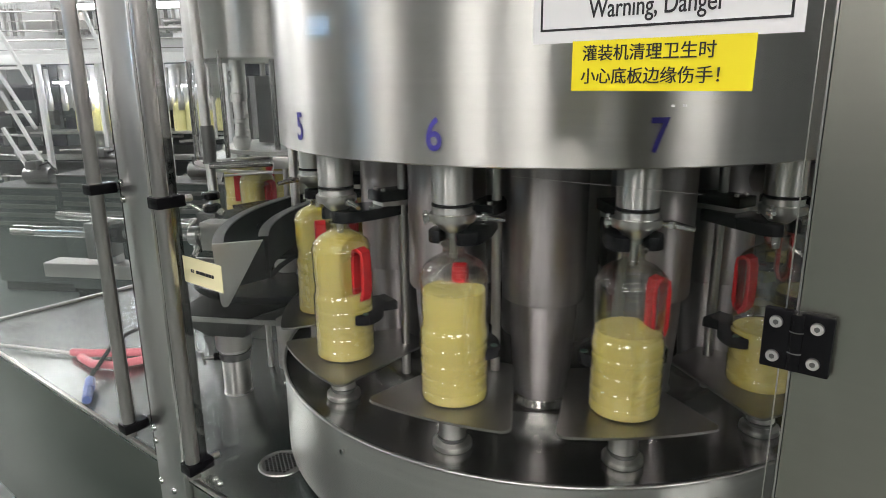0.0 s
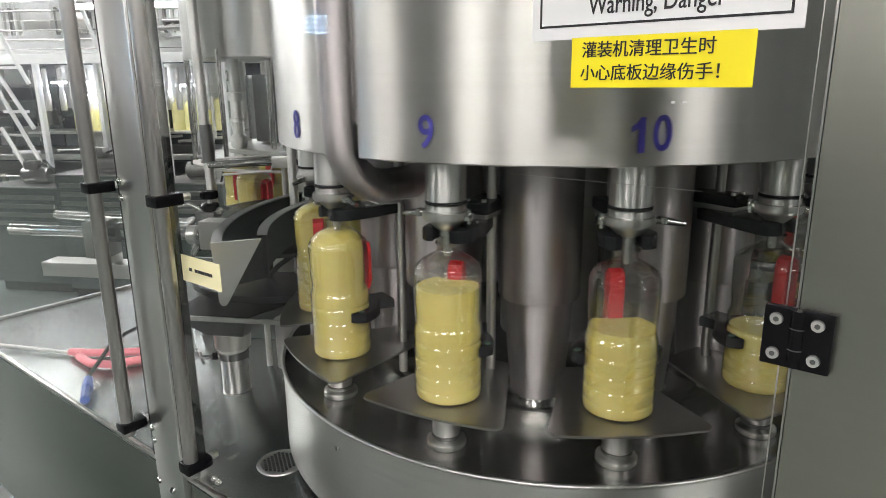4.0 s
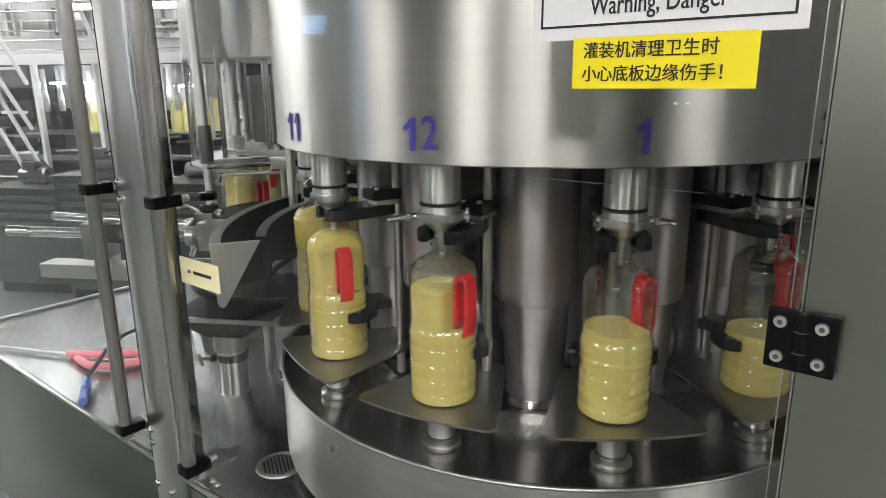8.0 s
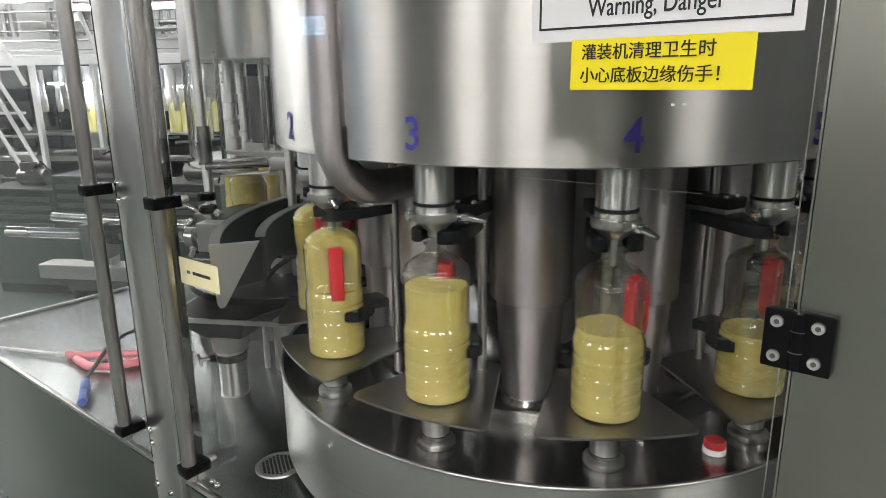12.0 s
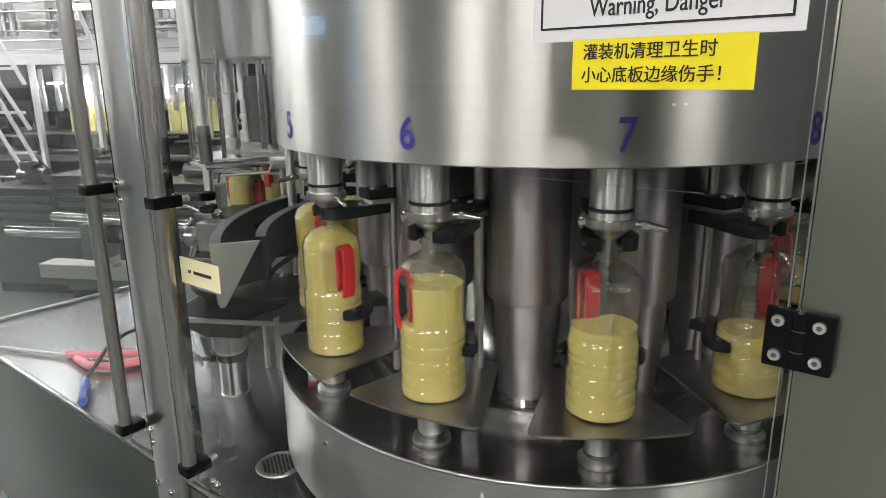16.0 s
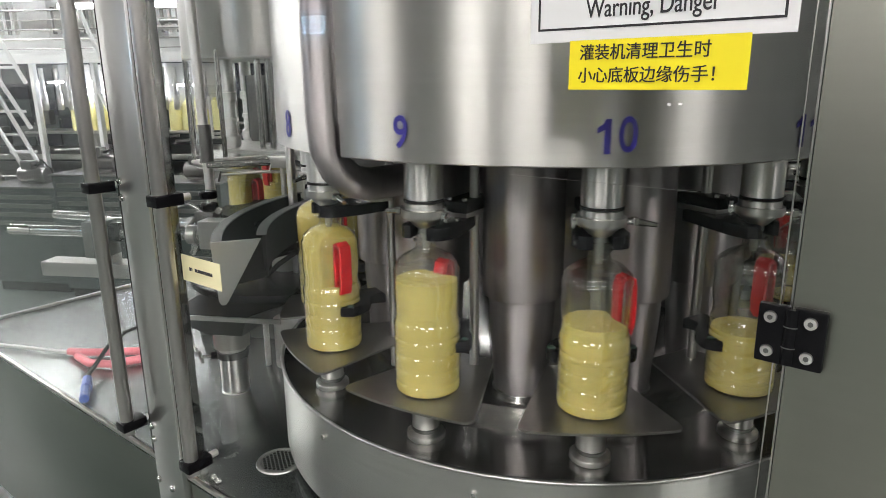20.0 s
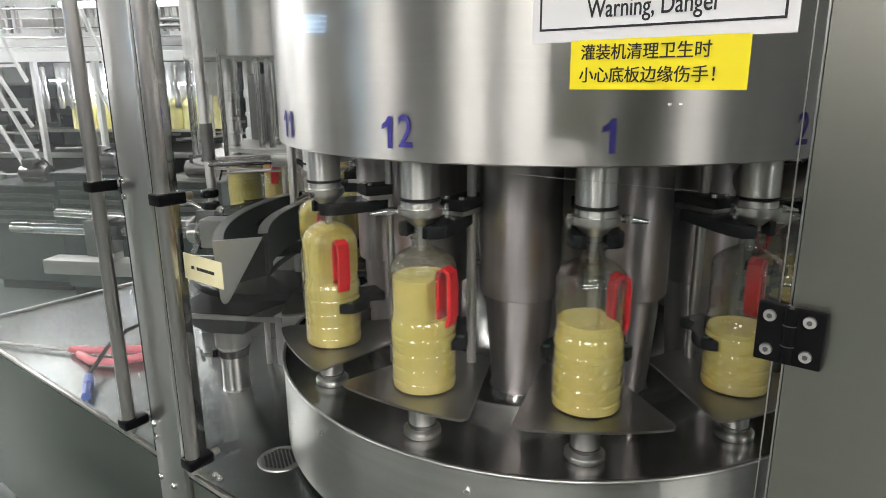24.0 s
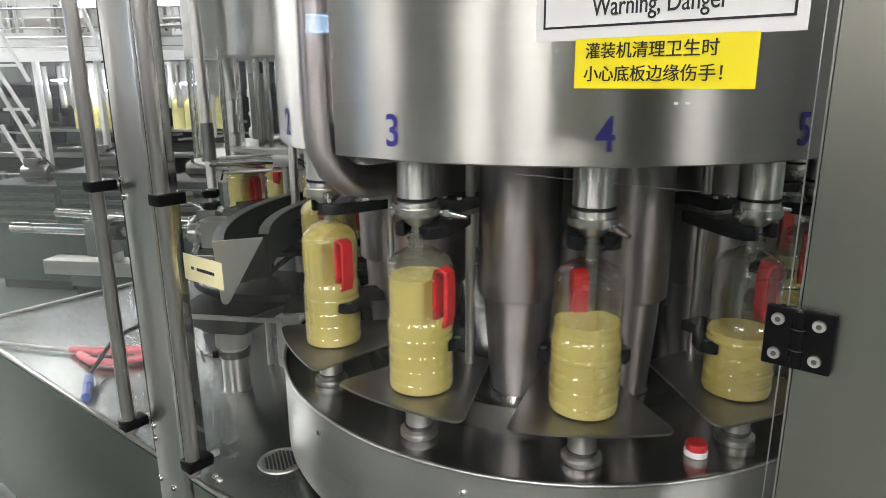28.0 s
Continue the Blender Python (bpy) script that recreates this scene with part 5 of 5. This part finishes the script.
# far bottles are coloured paler to carry the glow around them
fb_me = mesh_of("far_bottle", lathe([(0.0, 0.0), (0.062, 0.0), (0.064, 0.02), (0.064, 0.15), (0.06, 0.165), (0.062, 0.18), (0.062, 0.22), (0.045, 0.262), (0.018, 0.288), (0.018, 0.31), (0.0, 0.31)], 16), WASHED_LIQUID)
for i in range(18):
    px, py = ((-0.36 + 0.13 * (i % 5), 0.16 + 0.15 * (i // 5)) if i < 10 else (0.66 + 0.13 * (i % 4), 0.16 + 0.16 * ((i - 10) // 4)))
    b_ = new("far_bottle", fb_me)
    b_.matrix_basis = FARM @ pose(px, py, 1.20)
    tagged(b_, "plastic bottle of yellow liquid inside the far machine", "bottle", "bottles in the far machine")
for x, y, z in ((-0.50, 0.10, 1.66), (-0.30, 0.16, 1.60), (-0.16, 0.12, 1.66), (-0.05, 0.14, 1.56), (-0.22, 0.10, 1.54), (-1.2, 0.05, 1.74), (0.75, 0.12, 1.62)):
    part("work_light", box(x - 0.05, x + 0.05, y - 0.05, y + 0.05, z, z + 0.02, 0.004), COOL, far, "small cool white work light")
for k, (x, y) in enumerate(((-0.52, 0.34), (-0.34, 0.46), (-0.18, 0.40), (-0.02, 0.48), (0.62, 0.42), (0.80, 0.50), (1.02, 0.44))):
    part("work_tube", rod((x, y, 1.52), (x, y, 1.72 + 0.03 * (k % 3)), 0.013, 10), COOL, far, "small upright cool white light tube")
    part("tube_bracket", box(x - 0.02, x + 0.02, y + 0.016, y + 0.05, 1.50, 1.80, 0.004), STEEL, far)
for k in range(14):
    x = -0.62 + 0.135 * k
    part("valve_head", lathe([(0.0, 1.40), (0.026, 1.40), (0.030, 1.42), (0.030, 1.56), (0.022, 1.57), (0.022, 1.80), (0.0, 1.80)], 16, x=x, y=0.07 + 0.03 * (k % 2)), STEEL, far, "satin steel valve head")
for k in range(6):
    for j in range(5):
        part("panel_brick", box(-2.35 + 0.30 * k, -2.08 + 0.30 * k, 0.595, 0.615, 1.00 + 0.165 * j, 1.145 + 0.165 * j, 0.006), (DARK_FILL, BASE_PAINT)[(k + j) % 2], far, "dark square guard panel")
for x, y, z in ((-2.6, -0.16, 2.30), (-1.1, -0.16, 2.42), (0.4, -0.16, 2.34), (1.8, -0.16, 2.28), (-1.9, -0.16, 2.66), (1.0, -0.16, 2.62)):
    tb = thing("tube_light", "white tube light above the far machine, switched on", "light", FARM @ pose(x, y, z), "tube lights")
    part("tube", rod((-0.58, 0, 0), (0.58, 0, 0), 0.017, 12), TUBE, tb, "glowing white tube")
    part("backing", box(-0.62, 0.62, 0.022, 0.05, -0.03, 0.03, 0.004), GREY_PAINT, tb)
    part("bracket", box(-0.02, 0.02, 0.05, 0.16, -0.012, 0.012), GREY_PAINT, tb)
clutter = random.Random(11)
for i in range(44):
    x, y = clutter.uniform(-3.0, 2.4), clutter.uniform(0.0, 1.1)
    z0 = clutter.uniform(0.96, 1.25)
    if i % 3 == 0:
        part("valve_tube", rod((x, y, z0), (x, y, z0 + clutter.uniform(0.2, 0.6)), clutter.uniform(0.012, 0.035), 12), POLISHED, far)
    elif i % 3 == 1:
        part("cross_bar", rod((x, y, z0), (x + clutter.uniform(0.2, 0.6), y + 0.05, z0 + clutter.uniform(-0.05, 0.05)), 0.014, 10), STEEL, far)
    else:
        w_ = clutter.uniform(0.04, 0.12)
        part("actuator", box(x - w_, x + w_, y, y + 0.1, z0, z0 + clutter.uniform(0.06, 0.22), 0.006), (DARK_STEEL, BLACK, STEEL)[i % 4 % 3], far)
for i in range(64):
    x, z = clutter.uniform(-3.2, 2.5), clutter.uniform(2.1, 3.6)
    if i % 2:
        part("top_pipe", rod((x, -0.1, z), (x + clutter.uniform(0.3, 1.2), -0.1, z), clutter.uniform(0.012, 0.04), 10), (STEEL, WALL_PAINT, DARK_STEEL)[i % 3], far)
    else:
        part("top_box", box(x, x + clutter.uniform(0.08, 0.3), -0.12, -0.02, z, z + clutter.uniform(0.05, 0.22), 0.006), (GREY_PAINT, DARK_STEEL, STEEL)[i % 3], far)

# low grey-green machines between the two lines
for x, y, w_, h_ in ((-4.15, 2.75, 0.42, 0.86), (-3.45, 2.65, 0.36, 0.98), (-2.75, 2.85, 0.34, 0.90)):
    cab = thing("drive_cabinet", "low dark grey-green drive cabinet with a geared motor", "cabinet", pose(x, y, 0), "drive cabinets")
    part("body", box(-w_ * 0.8, w_ * 0.8, 0.0, 0.5, 0.08, h_, 0.012), BASE_PAINT, cab)
    part("plinth", box(-w_ * 0.75, w_ * 0.75, 0.03, 0.47, 0.0, 0.08), RUBBER, cab)
    part("top_plate", box(-w_ * 0.83, w_ * 0.83, -0.02, 0.52, h_, h_ + 0.012, 0.003), DARK_STEEL, cab)
    for k in range(4):
        part("slat", box(-w_ * 0.7, w_ * 0.7, -0.012, -0.001, h_ - 0.09 - 0.07 * k, h_ - 0.055 - 0.07 * k, 0.003), DARK_STEEL, cab)
    part("gear_motor", rod((-0.1, 0.2, h_ + 0.08), (0.14, 0.2, h_ + 0.08), 0.065, 20), DARK_STEEL, cab)
    part("motor_foot", box(-0.08, 0.12, 0.15, 0.25, h_ + 0.012, h_ + 0.03), DARK_STEEL, cab)
    part("terminal_box", box(-0.04, 0.06, 0.12, 0.20, h_ + 0.13, h_ + 0.20, 0.006), DARK_STEEL, cab)
    part("cable", pipe([(0.06, 0.16, h_ + 0.16), (0.16, 0.14, h_ + 0.19), (0.24, 0.12, h_ + 0.12), (w_ * 0.7, 0.05, h_ + 0.012)], 0.008, 8), RUBBER, cab)

# steep white ladders before the far line
def ladder(label, lines, steps_):
    ld_ = thing("access_ladder", label, "ladder", pose(lines[0][2], 3.2, 0))
    for xa, za, xb, zb in lines:
        k = za / (za - zb)
        part("ladder_rail", rod((xa - lines[0][2], 0, za), (xb - lines[0][2], 0.02, zb), 0.017, 10), WALL_PAINT, ld_, "white rail")
    for xa, xb, z in steps_:
        part("rung", box(xa - lines[0][2], xb - lines[0][2], 0.03, 0.07, z, z + 0.022), WALL_PAINT, ld_)
    x0 = lines[-1][2] - lines[0][2]
    part("ladder_post", rod((x0, 0.03, 0.0), (x0, 0.03, lines[-1][3] + 0.06), 0.02, 10), WALL_PAINT, ld_)


ladder("steep white tubular ladder before the far machine", [(-4.62, 2.28, -4.32, 1.66), (-4.66, 1.88, -4.34, 1.29), (-4.60, 1.60, -4.33, 1.01), (-4.64, 1.30, -4.36, 0.74)], [(-4.62, -4.40, 1.78), (-4.62, -4.40, 1.42), (-4.60, -4.36, 1.08)])
ladder("white lattice rails of a second ladder", [(-3.72, 2.22, -3.52, 1.60), (-3.42, 2.36, -3.20, 1.93), (-3.44, 2.10, -3.20, 1.58), (-3.66, 1.62, -3.50, 1.24)], [(-3.46, -3.26, 2.14), (-3.46, -3.26, 1.86)])

# roof trusses
tr_first = None
for i, y in enumerate((-12.0, -8.0, -4.0, -0.5, 3.0, 6.5, 10.0)):
    t_ = thing("roof_truss", "white steel lattice roof truss", "truss", pose(0, y, 0), "roof trusses")
    if tr_first is None:
        ch = [box(HX0, HX1, -0.05, 0.05, 4.95, 5.05), box(HX0, HX1, -0.05, 0.05, 4.45, 4.53)]
        web = bmesh.new()
        for k in range(28):
            x = HX0 + 0.75 * k
            rod((x, 0, 4.5), (x + 0.375, 0, 5.0), 0.02, 6, web)
            rod((x + 0.375, 0, 5.0), (x + 0.75, 0, 4.5), 0.02, 6, web)
        tr_first = [mesh_of("chord", c_, GREY_PAINT) for c_ in ch] + [mesh_of("web", web, GREY_PAINT)]
    for nm, me in zip(("chord", "chord", "web"), tr_first):
        part(nm, me, GREY_PAINT, t_)


# ---------------------------------------------------------------- what moves
def motions():
    steps = [i * 0.25 for i in range(113)]
    walk(carousel, [(t, pose(0, 0, PZ, 0, 0, PHASE - TURN * (t - 8))) for t in range(29)])
    walk(turret, [(t, pose(CAP_C.x, CAP_C.y, PZ, 0, 0, 20 - TURN * PITCH_R / CAP_R * (t - 8))) for t in steps[::4]])
    walk(star, [(t, pose(STAR_C.x, STAR_C.y, PZ, 0, 0, TURN * PITCH_R / STAR_R * (t - 8))) for t in steps[::4]])
    a28 = math.degrees(math.atan2(0.29, 0.575))
    rc = math.hypot(0.29, 0.575)
    rows = []
    for t in steps[::2]:
        a = a28 + TURN * (28 - t)
        if t < 10:
            rows.append((t, pose(PITCH_R + STAR_R, -0.09, PZ, 0, 0, a28 + TURN * 18)))
            continue
        rows.append((t, pose(rc * math.sin(radians(a)), -rc * math.cos(radians(a)), PZ - 0.105, 0, 0, a)))
    walk(stray, rows)
    for b, (bt, lb, lc, fo, ld, q) in bottles.items():
        rows, rb, rc_, rf, rd = [], [], [], [], []
        for t in steps:
            th = PHASE - TURN * (t - 8) + 30 * (b - 12)
            x, y, a = way(th)
            rows.append((t, pose(x, y, PZ + 0.0005, 0, 0, a)))
            h = level(th)
            rb.append((t, pose(0, 0, min(h, 0.1495))))
            rc_.append((t, pose(0, 0, min(h, 0.238), 0, 0, q)))
            rf.append((t, pose(0, 0, min(h - 0.0005, 0.2375), 0, 0, q)))
            rd.append((t, pose(0, 0, float(np.interp(h, (0.10, 0.150, 0.230, 0.280), (0.095, 0.145, 0.146, 0.280))), 0, 0, q)))
        walk(bt, rows)
        for ob, r in ((lb, rb), (lc, rc_), (fo, rf), (ld, rd)):
            walk(ob, r)


motions()
